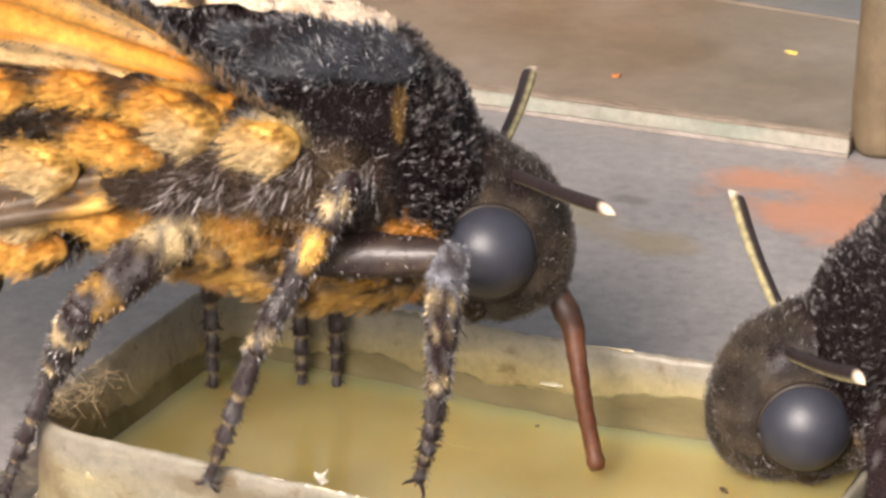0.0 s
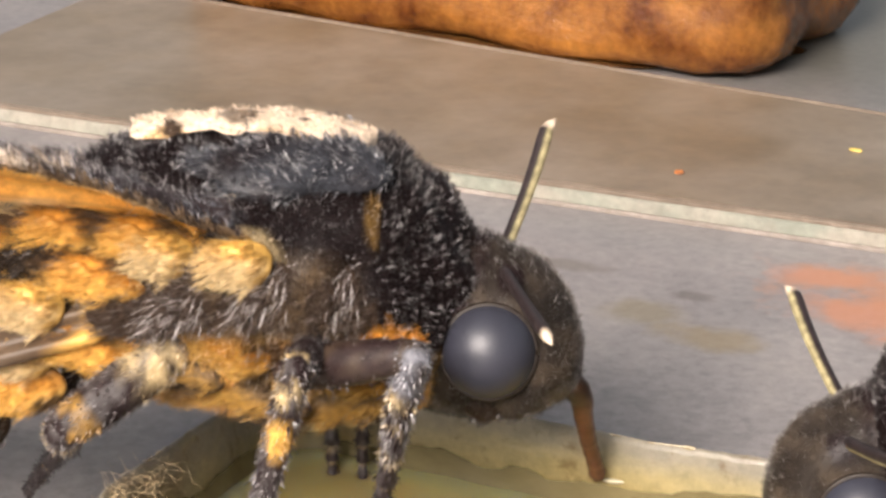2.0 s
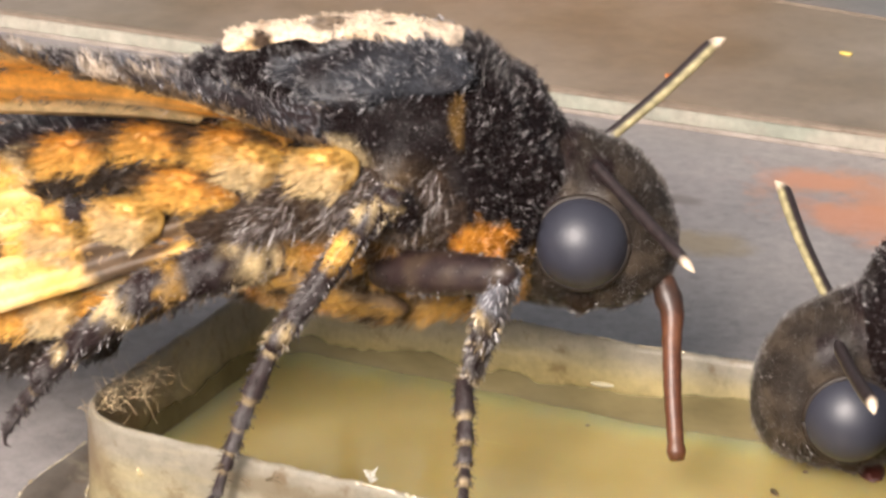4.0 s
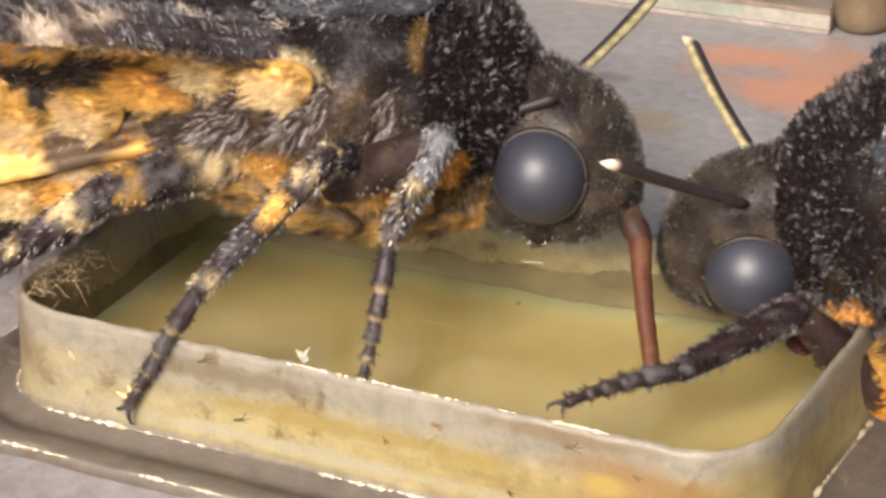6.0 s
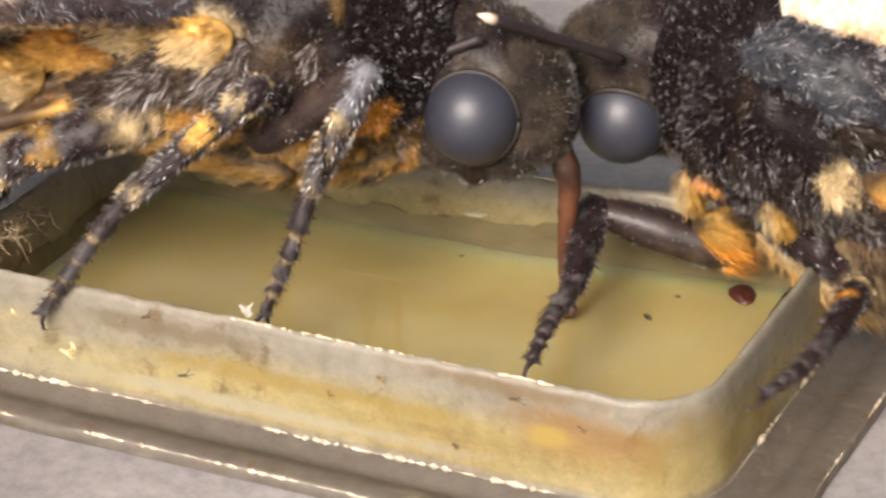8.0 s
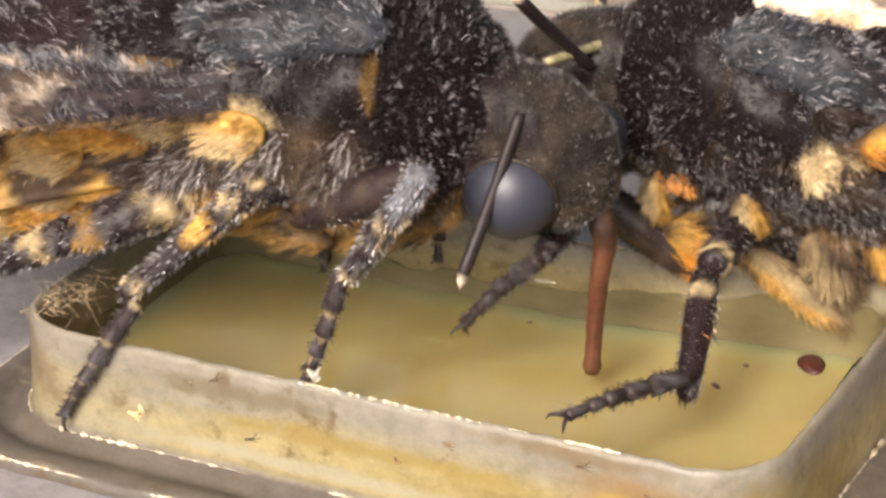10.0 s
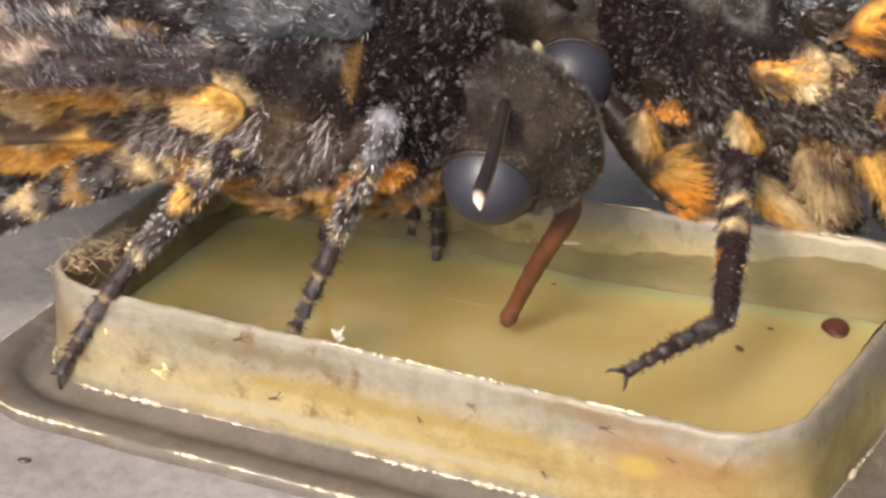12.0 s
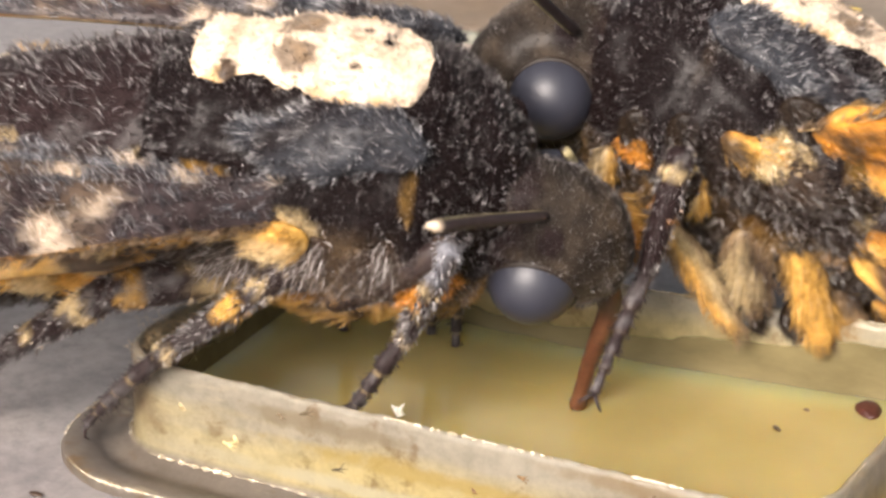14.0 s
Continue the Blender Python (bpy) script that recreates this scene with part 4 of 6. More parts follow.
def build_dish():
    dish = tagged(new("honey_dish"), "shallow clear plastic dish smeared with honey on the table", "dish")
    dish.matrix_basis = pose(0, 0, 0, 0, 0, -2.5)
    levels = [inset(-4.2, 0.1, 3), inset(-4.2, 0.7, 3), inset(-3.9, 0.9, 3), inset(-2.6, 0.95), inset(-2.4, 0.6), inset(-1.3, 0.6), inset(-1.1, 0.9), inset(-0.5, 1.0), inset(-0.2, 1.4),
              inset(-0.05, 5.0), inset(0.0, 6.6), inset(0.08, 6.9), inset(0.25, 7.02), inset(0.46, 6.9), inset(0.55, 6.6), inset(0.9, 3.0), inset(1.4, 1.2), inset(3.0, 0.9)]
    levels = [(dense(ring), z) for ring, z in levels]
    cols = len(levels[0][0])
    v, f = rings(levels, cols)
    for q in v:  # nicked rim, slightly wavy walls
        k = noise.noise(Vector((q[0] * 900, q[1] * 900, 1))) + 0.7 * noise.noise(Vector((q[0] * 2600, q[1] * 2600, 4)))
        q[2] += 0.00016 * k * min(max(q[2] - 0.0062, 0) / 0.0006, 1)
        w = noise.noise(Vector(q) * 260) * 0.00012
        q[0] += w
        q[1] += w
    f.append(tuple(range(17 * cols, 18 * cols)))
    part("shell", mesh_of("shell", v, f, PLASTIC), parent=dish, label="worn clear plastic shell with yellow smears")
    for name, d, z, r, rad in (("rim_edge", 0.24, 6.98, 4.0, 0.07), ("foot_edge", -0.42, 1.1, 4.0, 0.10), ("flange_edge", -4.1, 0.75, 3.0, 0.08)):
        ring, _ = inset(d, z, r)
        pts = []
        for a, b in zip(ring, ring[1:] + ring[:1]):
            n = max(1, round(math.dist(a, b) / 0.2))
            pts += [(a[0] + (b[0] - a[0]) * k / n, a[1] + (b[1] - a[1]) * k / n, z + 0.05 * noise.noise(Vector((a[0] + (b[0] - a[0]) * k / n, a[1] * 2, z)) * 0.9)) for k in range(n)]
        pts = [(*flare(x, y), h) for x, y, h in pts]
        v, f = tube(pts + pts[:1], [rad * min(max((0.75 + 1.9 * noise.noise(Vector(q) * 0.23)) * (0.8 + 2.8 * noise.noise(Vector(q) * 4.3)), 0.15), 2.0) for q in pts + pts[:1]], 8)
        part(name, mesh_of(name, v * MM, f, BEAD), parent=dish, label="nicked shiny edge of clear plastic")
    steps = [(1.6, 1.25), (1.25, 1.7), (1.1, 2.6), (1.02, 2.85), (1.15, 2.6), (1.5, 2.25), (2.0, 2.02), (2.8, 1.93), (4.0, 1.9), (6.5, 1.9)]
    steps = [(dense(inset(d, z)[0]), z) for d, z in steps]
    cols = len(steps[0][0])
    hv, hf = rings(steps, cols)
    for q in hv:
        q[2] += 0.00012 * noise.noise(Vector(q) * 300)
    hf.append(tuple(range(9 * cols, 10 * cols)))
    pool = tagged(part("honey", mesh_of("honey", hv, hf, HONEY)), "pool of thick yellow honey filling the dish", "honey")
    pool.matrix_basis = pose(0, 0, 0, 0, 0, -2.5)
    # ragged dark strip round the wall, in place of the moths' shade
    ring = [dense(inset(d, 0)[0]) for d in (1.35, 1.22, 1.12, 1.02)]
    n = len(ring[0])
    fv = [(flare(x, y)[0] * MM, flare(x, y)[1] * MM, (2.4 + (h - 2.4) * k / 3) * MM) for k in range(4) for (x, y), h in zip(ring[k], [3.7 + 1.9 * min(max(x / 12, 0), 1) + 0.9 * noise.noise(Vector((x, y, 2)) * 0.28) + 0.3 * noise.noise(Vector((x, y, 7)) * 1.3) for x, y in ring[0]])]
    part("shade_band", mesh_of("shade_band", fv, grid_faces(4, n), WALL_SHADE), parent=pool, label="thin dark band on the wall, standing in for shade and reflection")
    rng = np.random.default_rng(3)
    for k in range(16):
        x = rng.choice((-4.0, 3.0, 9.5, 11.0, 15.5, 16.5)) + rng.normal(0, 1.3)
        v, f = tube([(-1, 0, 0), (-0.9, 0, 0), (-0.5, 0, 0.05), (0.1, 0, -0.05), (0.6, 0, 0.04), (0.92, 0, 0), (1, 0, 0)], [0.05, 0.5, 0.8, 1.0, 0.7, 0.4, 0.05], 12)
        v = v * np.array((rng.uniform(0.15, 1.0), 0.2, rng.uniform(0.07, 0.28)))
        smear = part("honey_smear", mesh_of("honey_smear", v * MM, f, SMEAR), parent=pool, label="wet glistening smear of honey on the dish's wall")
        x, y = flare(x, 9.6 - 0.74)
        smear.matrix_basis = pose(x * MM, y * MM, (3.1 + 1.2 * rng.random()) * MM, 0, rng.uniform(-8, 8), 0)
    return dish


build_dish()



def prism(name, corners, z0, z1, mat, bevel=0.0002, parent=None):
    """An upright block over a four-cornered plan, in mm."""
    bm = bmesh.new()
    low = [bm.verts.new((x * MM, y * MM, z0 * MM)) for x, y in corners]
    top = [bm.verts.new((x * MM, y * MM, z1 * MM)) for x, y in corners]
    bm.faces.new(low[::-1])
    bm.faces.new(top)
    for i in range(4):
        j = (i + 1) % 4
        bm.faces.new((low[i], low[j], top[j], top[i]))
    if bevel:
        bmesh.ops.bevel(bm, geom=bm.edges[:], offset=bevel, segments=2, affect="EDGES")
    ob = part(name, bm, mat, parent)
    for poly in ob.data.polygons:
        poly.use_smooth = False
    return ob


plate = tagged(new("acrylic_plate"), "flat brown plate with a pale greenish front edge on the table", "plate")
prism("slab", [(-95, 66.5), (5, 66.5), (5, 95.2), (-95, 109)], 0.0, 1.9, BOARD, 0.0002, plate)
prism("edge_strip", [(-95, 65.85), (5, 65.85), (5, 66.48), (-95, 66.48)], 0.35, 1.55, GLASS_EDGE, 0.0001, plate)
prism("lower_lip", [(-95, 65.6), (5, 65.6), (5, 66.48), (-95, 66.48)], 0.0, 0.345, PALE_EDGE, 0.0001, plate)
prism("upper_lip", [(-95, 65.9), (5, 65.9), (5, 66.48), (-95, 66.48)], 1.555, 1.92, WORN_EDGE, 0.0001, plate)
prism("back_lip", [(-95, 109.05), (5, 95.25), (5, 95.8), (-95, 109.6)], 0.0, 1.98, WORN_EDGE, 0.0001, plate)


def build_peg():
    v, f = tube([(0, 0, z) for z in (0, 0.6, 1.5, 4, 8, 12, 14.2, 15)], [1.8, 2.3, 2.5, 2.55, 2.5, 2.45, 2.3, 1.7], 24)
    for q in v:
        q += np.array(noise.noise_vector(Vector(q) * 0.4)) * 0.15
    ob = part("wooden_peg", mesh_of("wooden_peg", v * MM, f, PEG))
    ob.matrix_basis = pose(0.0071, 0.0685, 0.0)
    return tagged(ob, "short round brown wooden peg standing beside the plate", "peg")


build_peg()


def build_fruit():
    bm = bmesh.new()
    bmesh.ops.create_cube(bm, size=1)
    bmesh.ops.subdivide_edges(bm, edges=bm.edges[:], cuts=14, use_grid_fill=True)
    for v in bm.verts:
        p = Vector((v.co.x * 0.07, v.co.y * 0.03, v.co.z * 0.016))
        k = (abs(v.co.x) * 2) ** 6 + (abs(v.co.y) * 2) ** 6 + (abs(v.co.z) * 2) ** 6
        p *= 1 / max(1, k) ** 0.10
        p += Vector((0, 0, 0.008)) + noise.noise_vector(p * 90) * 0.0010 + noise.noise_vector(p * 330) * 0.0007
        p.z = max(p.z, 0.0001)
        v.co = p
    ob = part("fruit_piece", bm, FRUIT)
    ob.matrix_basis = pose(-0.0535, 0.1235, 0, 0, 0, -6)
    return tagged(ob, "wet orange-brown piece of fruit lying on the table", "fruit")


build_fruit()


def build_puddle():
    """Dark juice run out from under the fruit."""
    n = 64
    v = [(0, 0, 0.35)]
    for ring, (k, z) in enumerate(((0.55, 0.34), (0.85, 0.28), (0.97, 0.14), (1.0, 0.0))):
        for i in range(n):
            a = 2 * math.pi * i / n
            w = k * (1 + 0.16 * noise.noise(Vector((math.cos(a) * 1.6, math.sin(a) * 1.6, 2))) + 0.06 * noise.noise(Vector((math.cos(a) * 6, math.sin(a) * 6, 5))))
            v.append((34.5 * w * math.cos(a), 14.5 * w * math.sin(a), z))
    f = [(0, 1 + i, 1 + (i + 1) % n) for i in range(n)]
    f += [(1 + r * n + i, 1 + (r + 1) * n + i, 1 + (r + 1) * n + (i + 1) % n, 1 + r * n + (i + 1) % n) for r in range(3) for i in range(n)]
    ob = tagged(part("juice_puddle", mesh_of("juice_puddle", np.array(v) * MM, f, JUICE)), "dark wet juice under the fruit piece on the table", "puddle")
    ob.matrix_basis = pose(-0.0570, 0.1205, 0.0002, 0, 0, -6)


build_puddle()

# ---- the moths' ways ----
MOTH_ROWS = [
    (0, -0.01045, -0.00343, 0.01956, -10.9, 10.8, 28.5),
    (0.5, -0.01103, -0.00331, 0.01963, -11.4, 7.7, 27.9),
    (1, -0.01311, -0.00449, 0.01803, -12, 4.6, 27.4),
    (1.5, -0.0135, -0.00471, 0.01687, -12.9, 3.4, 25.9),
    (2, -0.01392, -0.00418, 0.01772, -12.7, 3, 23.9),
    (2.5, -0.01479, -0.00204, 0.01868, -11.8, -2.1, 25.5),
    (3, -0.01459, -0.00045, 0.01714, -9.9, -4.6, 25.8),
    (3.2, -0.01361, 0.00017, 0.0176, -10.3, -4.1, 24.7),
    (5.3, -0.00736, 0.00118, 0.01425, -12.5, 2.3, 12.9),
    (5.5, -0.00731, 0.00107, 0.01404, -12.9, 2.6, 11.8),
    (6, -0.00708, 0.00092, 0.01529, -10.3, 1.5, 10.9),
    (6.5, -0.00718, 0.00011, 0.01547, -7.7, 0.5, 10.1),
    (7, -0.00687, -0.00041, 0.01583, -4.6, -1.1, 9.4),
    (7.5, -0.00715, -0.001, 0.0159, -6.1, -0.8, 9.8),
    (8, -0.00688, -0.00119, 0.01673, -6.1, -0.3, 10.2),
    (8.5, -0.00796, -0.00129, 0.01646, -3.3, -0.2, 11),
    (8.7, -0.00785, -0.00116, 0.01673, -3.2, -0.8, 11.1),
    (10.8, -0.00889, -0.00503, 0.01772, 10.6, 0.5, 8),
    (11, -0.0094, -0.00555, 0.01705, 10, 0.2, 7.9),
    (11.5, -0.00946, -0.00457, 0.01771, 11, 2.6, 7.5),
    (12, -0.00978, -0.00398, 0.01787, 11.9, 5, 7.2),
    (12.5, -0.00972, -0.0042, 0.01762, 16.4, 3.9, 9),
    (13, -0.00976, -0.00467, 0.017, 21, 2.5, 10.9),
    (13.5, -0.00985, -0.00507, 0.01682, 19.2, 3.5, 12.3),
    (14, -0.01042, -0.00551, 0.01691, 17.6, 4.6, 13.8),
]
# feet: seconds, tip, ankle, bend of the knee; feelers and tongue: seconds, way from the root
FORE_LEG_ROWS = [
    (0, 1.21, -11.26, 7.27, 3.68, -14.4, 14.44, 0.52, 0.71, 0.47),
    (1, 1.77, -12.89, 6.97, 2.21, -16.13, 14.49, 0.47, 0.75, 0.46),
    (2, -8.22, -5.25, 4.95, -5.17, -8.55, 11.81, 0.68, -0.24, 0.69),
    (3, -0.74, -10.78, 6.43, -4.12, -4.08, 9.73, 0.69, -0.24, 0.68),
    (3.2, -0.74, -10.78, 6.43, -4.12, -4.08, 9.73, 0.69, -0.24, 0.68),
    (5.3, 0.49, -10.03, 4.01, -1.11, -5.09, 10.35, 0.53, -0.28, 0.8),
    (5.5, 0.49, -10.03, 4.01, -1.11, -5.09, 10.35, 0.53, -0.28, 0.8),
    (6.5, -4.33, -9.02, 4.01, -2.5, -6.5, 11.59, 0.61, -0.12, 0.78),
    (7, -4.12, -9.43, 4.14, -2.21, -7.22, 11.8, 0.57, -0.06, 0.82),
    (8, -4.57, -9.01, 4.94, -1.89, -8.22, 12.65, 0.57, -0.09, 0.82),
    (8.5, -4.34, -10.62, 4.73, -3.05, -7.43, 12.18, 0.58, -0.07, 0.81),
    (8.7, -4.34, -10.62, 4.73, -3.05, -7.43, 12.18, 0.58, -0.07, 0.81),
    (10.8, -8.08, -10.46, 3.73, -4.86, -10.83, 11.26, 0.59, -0.13, 0.8),
    (11, -8.08, -10.46, 3.73, -4.86, -10.83, 11.26, 0.59, -0.13, 0.8),
    (12, -8.43, -10.04, 4.01, -5.23, -9.36, 11.53, 0.58, -0.1, 0.8),
    (13, -9.57, -8.79, 2.83, -5.44, -9.13, 9.9, 0.65, -0.15, 0.75),
    (14, -9.67, -8.79, 2.88, -5.2, -8.93, 9.76, 0.64, -0.15, 0.75),
]
MID_LEG_ROWS = [
    (0, -9.74, -14.14, 6.5, -6.54, -14.26, 14.92, 0.46, -0.5, 0.73),
    (0.5, -11.39, -14.9, 9.84, -9.45, -12.4, 15.68, 0.36, -0.3, 0.88),
    (1, -9.06, -14.12, 0.73, -7.36, -16.14, 9.34, -0.78, 0.42, -0.46),
    (1.5, -10.34, -14.9, 8.2, -9.39, -13.95, 11.59, 0.34, -0.24, 0.91),
    (2, -11.53, -14.01, 0.37, -9.82, -15.72, 9.04, 0.3, -0.73, 0.61),
    (2.5, -13.38, -14.9, 9.64, -12.17, -13.73, 14.33, -0.17, -0.91, 0.37),
    (3, -12.65, -14.9, 7.68, -11.61, -14.01, 12.49, 0.17, -0.69, 0.71),
    (3.2, -12.54, -14.9, 7.88, -11.52, -13.97, 12.66, 0.03, -0.75, 0.66),
    (5.3, -13.37, -13.98, 0.72, -9.48, -12.74, 8.75, 0.29, -0.63, 0.72),
    (5.5, -13.37, -13.98, 0.72, -9.48, -12.74, 8.75, 0.29, -0.63, 0.72),
    (6.5, -14.54, -13.93, 4.25, -9.67, -13.22, 11.78, 0.36, -0.57, 0.73),
    (7, -14.58, -13.93, 4.33, -9.91, -12.78, 11.94, 0.34, -0.63, 0.7),
    (8, -15.57, -13.88, 5.37, -10.48, -12.83, 12.72, 0.27, -0.67, 0.69),
    (8.5, -16.41, -13.85, 5.51, -11.12, -13.18, 12.76, 0.33, -0.63, 0.7),
    (8.7, -16.41, -13.85, 5.51, -11.12, -13.18, 12.76, 0.33, -0.63, 0.7),
    (10.8, -20.45, -13.67, 1.17, -15.98, -13.01, 8.96, 0.3, -0.5, 0.8),
    (11, -20.45, -13.67, 1.17, -15.98, -13.01, 8.96, 0.3, -0.5, 0.8),
    (12, -20.8, -13.66, 1.72, -16.12, -12.46, 9.32, 0.3, -0.5, 0.8),
    (13, -22.24, -13.59, 0.91, -16.78, -13.14, 8.05, 0.3, -0.5, 0.8),
    (14, -24.27, -13.5, 2.25, -18.05, -14.78, 8.63, -0.01, -0.73, 0.68),
]
HIND_LEG_ROWS = [
    (0, -23.98, -12.21, 2, -19.84, -13.21, 10.27, 0.53, -0.48, 0.7),
    (0.5, -26.42, -8.71, 2, -21.19, -11.6, 10.09, 0.55, -0.6, 0.58),
    (1, -28.76, -5.38, 2.18, -22.48, -10.1, 9.96, 0.62, -0.55, 0.56),
    (1.5, -29.29, -4.9, 3.9, -22.93, -10.07, 10.5, 0.61, -0.58, 0.54),
    (2, -30.54, -5.76, 3.49, -24.07, -10.73, 10.31, 0.58, -0.59, 0.57),
    (2.5, -31.73, -6.6, 3.19, -25.14, -11.4, 10.23, 0.53, -0.64, 0.55),
    (3, -32.95, -7.3, 2.96, -26.21, -11.94, 10.21, 0.4, -0.62, 0.67),
    (3.2, -32.81, -7.34, 2.83, -26.09, -11.96, 10.08, 0.35, -0.67, 0.65),
    (5.3, -27.88, -12.22, 2, -22.03, -14.01, 8.95, 0.06, -0.82, 0.56),
    (5.5, -28.05, -11.86, 2, -22.16, -13.78, 9.07, 0.07, -0.81, 0.58),
    (6, -28.5, -10.85, 2, -22.48, -13.14, 9.38, 0.06, -0.86, 0.5),
    (6.5, -28.98, -9.75, 2, -22.8, -12.44, 9.69, 0.09, -0.85, 0.52),
    (7, -29.22, -9.36, 2, -22.86, -12.36, 9.32, 0.06, -0.84, 0.54),
    (7.5, -29.4, -9.18, 2, -22.93, -12.4, 8.92, 0.07, -0.81, 0.58),
    (8, -29.54, -8.81, 2, -22.92, -11.95, 9.34, 0.09, -0.82, 0.56),
    (8.5, -29.62, -8.65, 2, -22.88, -11.69, 9.78, 0.19, -0.81, 0.56),
    (8.7, -29.65, -8.59, 2, -22.86, -11.6, 9.96, 0.19, -0.82, 0.55),
    (10.8, -36.09, -9.03, 2, -26.31, -12.81, 9.7, 0.27, -0.71, 0.66),
    (11, -35.95, -9.07, 2, -26.22, -12.84, 9.63, 0.29, -0.66, 0.7),
    (11.5, -36.3, -8.67, 2, -26.58, -12.79, 9.43, 0.26, -0.75, 0.61),
    (12, -36.52, -8.47, 2.08, -26.89, -12.87, 9.27, 0.24, -0.81, 0.54),
    (12.5, -36.61, -8.52, 2.22, -27.14, -13.1, 9.13, 0.17, -0.85, 0.49),
    (13, -35.48, -10.12, 2, -26.79, -14.13, 8.77, 0.11, -0.85, 0.51),
    (13.5, -34.16, -11.97, 2, -26.34, -15.27, 8.52, 0.08, -0.86, 0.5),
    (14, -33.85, -14.52, 2, -26.91, -16.91, 8.42, -0.01, -0.87, 0.49),
]
SECOND_FORE_ROWS = [
    (0, 24.48, -10.4, 4.15, 24.19, -4.26, 5.33, -0.51, 0.23, 0.83),
    (0.5, 24.37, -10.33, 4.14, 24.09, -4.22, 5.34, -0.51, 0.22, 0.83),
    (1, 24.34, -10.24, 3.96, 24.08, -4.17, 5.17, -0.51, 0.21, 0.84),
    (1.5, 24.23, -9.82, 4.04, 23.96, -3.76, 5.26, -0.5, 0.19, 0.84),
    (2, 24.07, -9.49, 4.11, 23.76, -3.42, 5.33, -0.5, 0.18, 0.84),
    (2.5, 23.97, -9.44, 4.15, 23.64, -3.35, 5.37, -0.51, 0.18, 0.84),
    (3, 24.14, -9.6, 4.18, 23.82, -3.5, 5.39, -0.51, 0.19, 0.84),
    (3.2, 24.03, -9.71, 4.22, 23.71, -3.61, 5.43, -0.51, 0.19, 0.84),
    (5.3, 24.9, -10.84, 3.83, 24.06, -4.7, 5.08, -0.47, 0.29, 0.83),
    (5.5, 23.57, -11.19, 4.32, 22.78, -5.15, 5.32, -0.47, 0.3, 0.83),
    (6, 11.01, -12.67, 7.3, 15.36, -6.3, 7.04, 0.04, 0.41, 0.91),
    (6.5, 13.01, -13.98, 6.98, 17.31, -8.3, 8.97, 0.07, 0.34, 0.94),
    (7, 13.22, -13.89, 6.73, 15.9, -7.26, 8.63, -0.11, 0.33, 0.94),
    (7.5, 9.1, -9.91, 5.66, 11.25, -2.9, 4.66, -0.83, 0.56, 0.09),
    (8, 11.72, -11.02, 6.25, 11.52, -3.66, 7.01, -0.83, 0.48, 0.3),
    (8.5, 13.27, -13.19, 8.1, 11.82, -6.01, 9.14, -0.86, 0.29, 0.43),
    (8.7, 13.27, -13.19, 8.1, 11.82, -6.01, 9.14, -0.86, 0.29, 0.43),
    (10.8, -0.55, 5.17, 8.8, 1.89, -0.67, 13.01, -0.53, 0.72, 0.45),
    (11, -0.77, 4.93, 8.47, 1.48, -0.87, 12.83, -0.54, 0.74, 0.4),
    (11.5, -1.26, 5.8, 9.69, 0.74, 0.16, 14.38, -0.42, 0.77, 0.48),
    (12, -1.12, 6.42, 10.58, 0.88, 0.66, 15.11, -0.32, 0.78, 0.54),
    (12.5, -2.64, 7.33, 10.85, -0.04, 2.38, 15.99, -0.02, 0.78, 0.62),
    (13, -2.47, 6.8, 9.89, 0.06, 1.53, 14.74, -0.07, 0.74, 0.67),
    (13.5, -4.58, 7.06, 12.16, -1.97, 2.38, 17.55, 0.12, 0.76, 0.64),
    (14, -8.13, 7.2, 14.57, -4.91, 3.07, 20.08, 0.19, 0.75, 0.63),
]
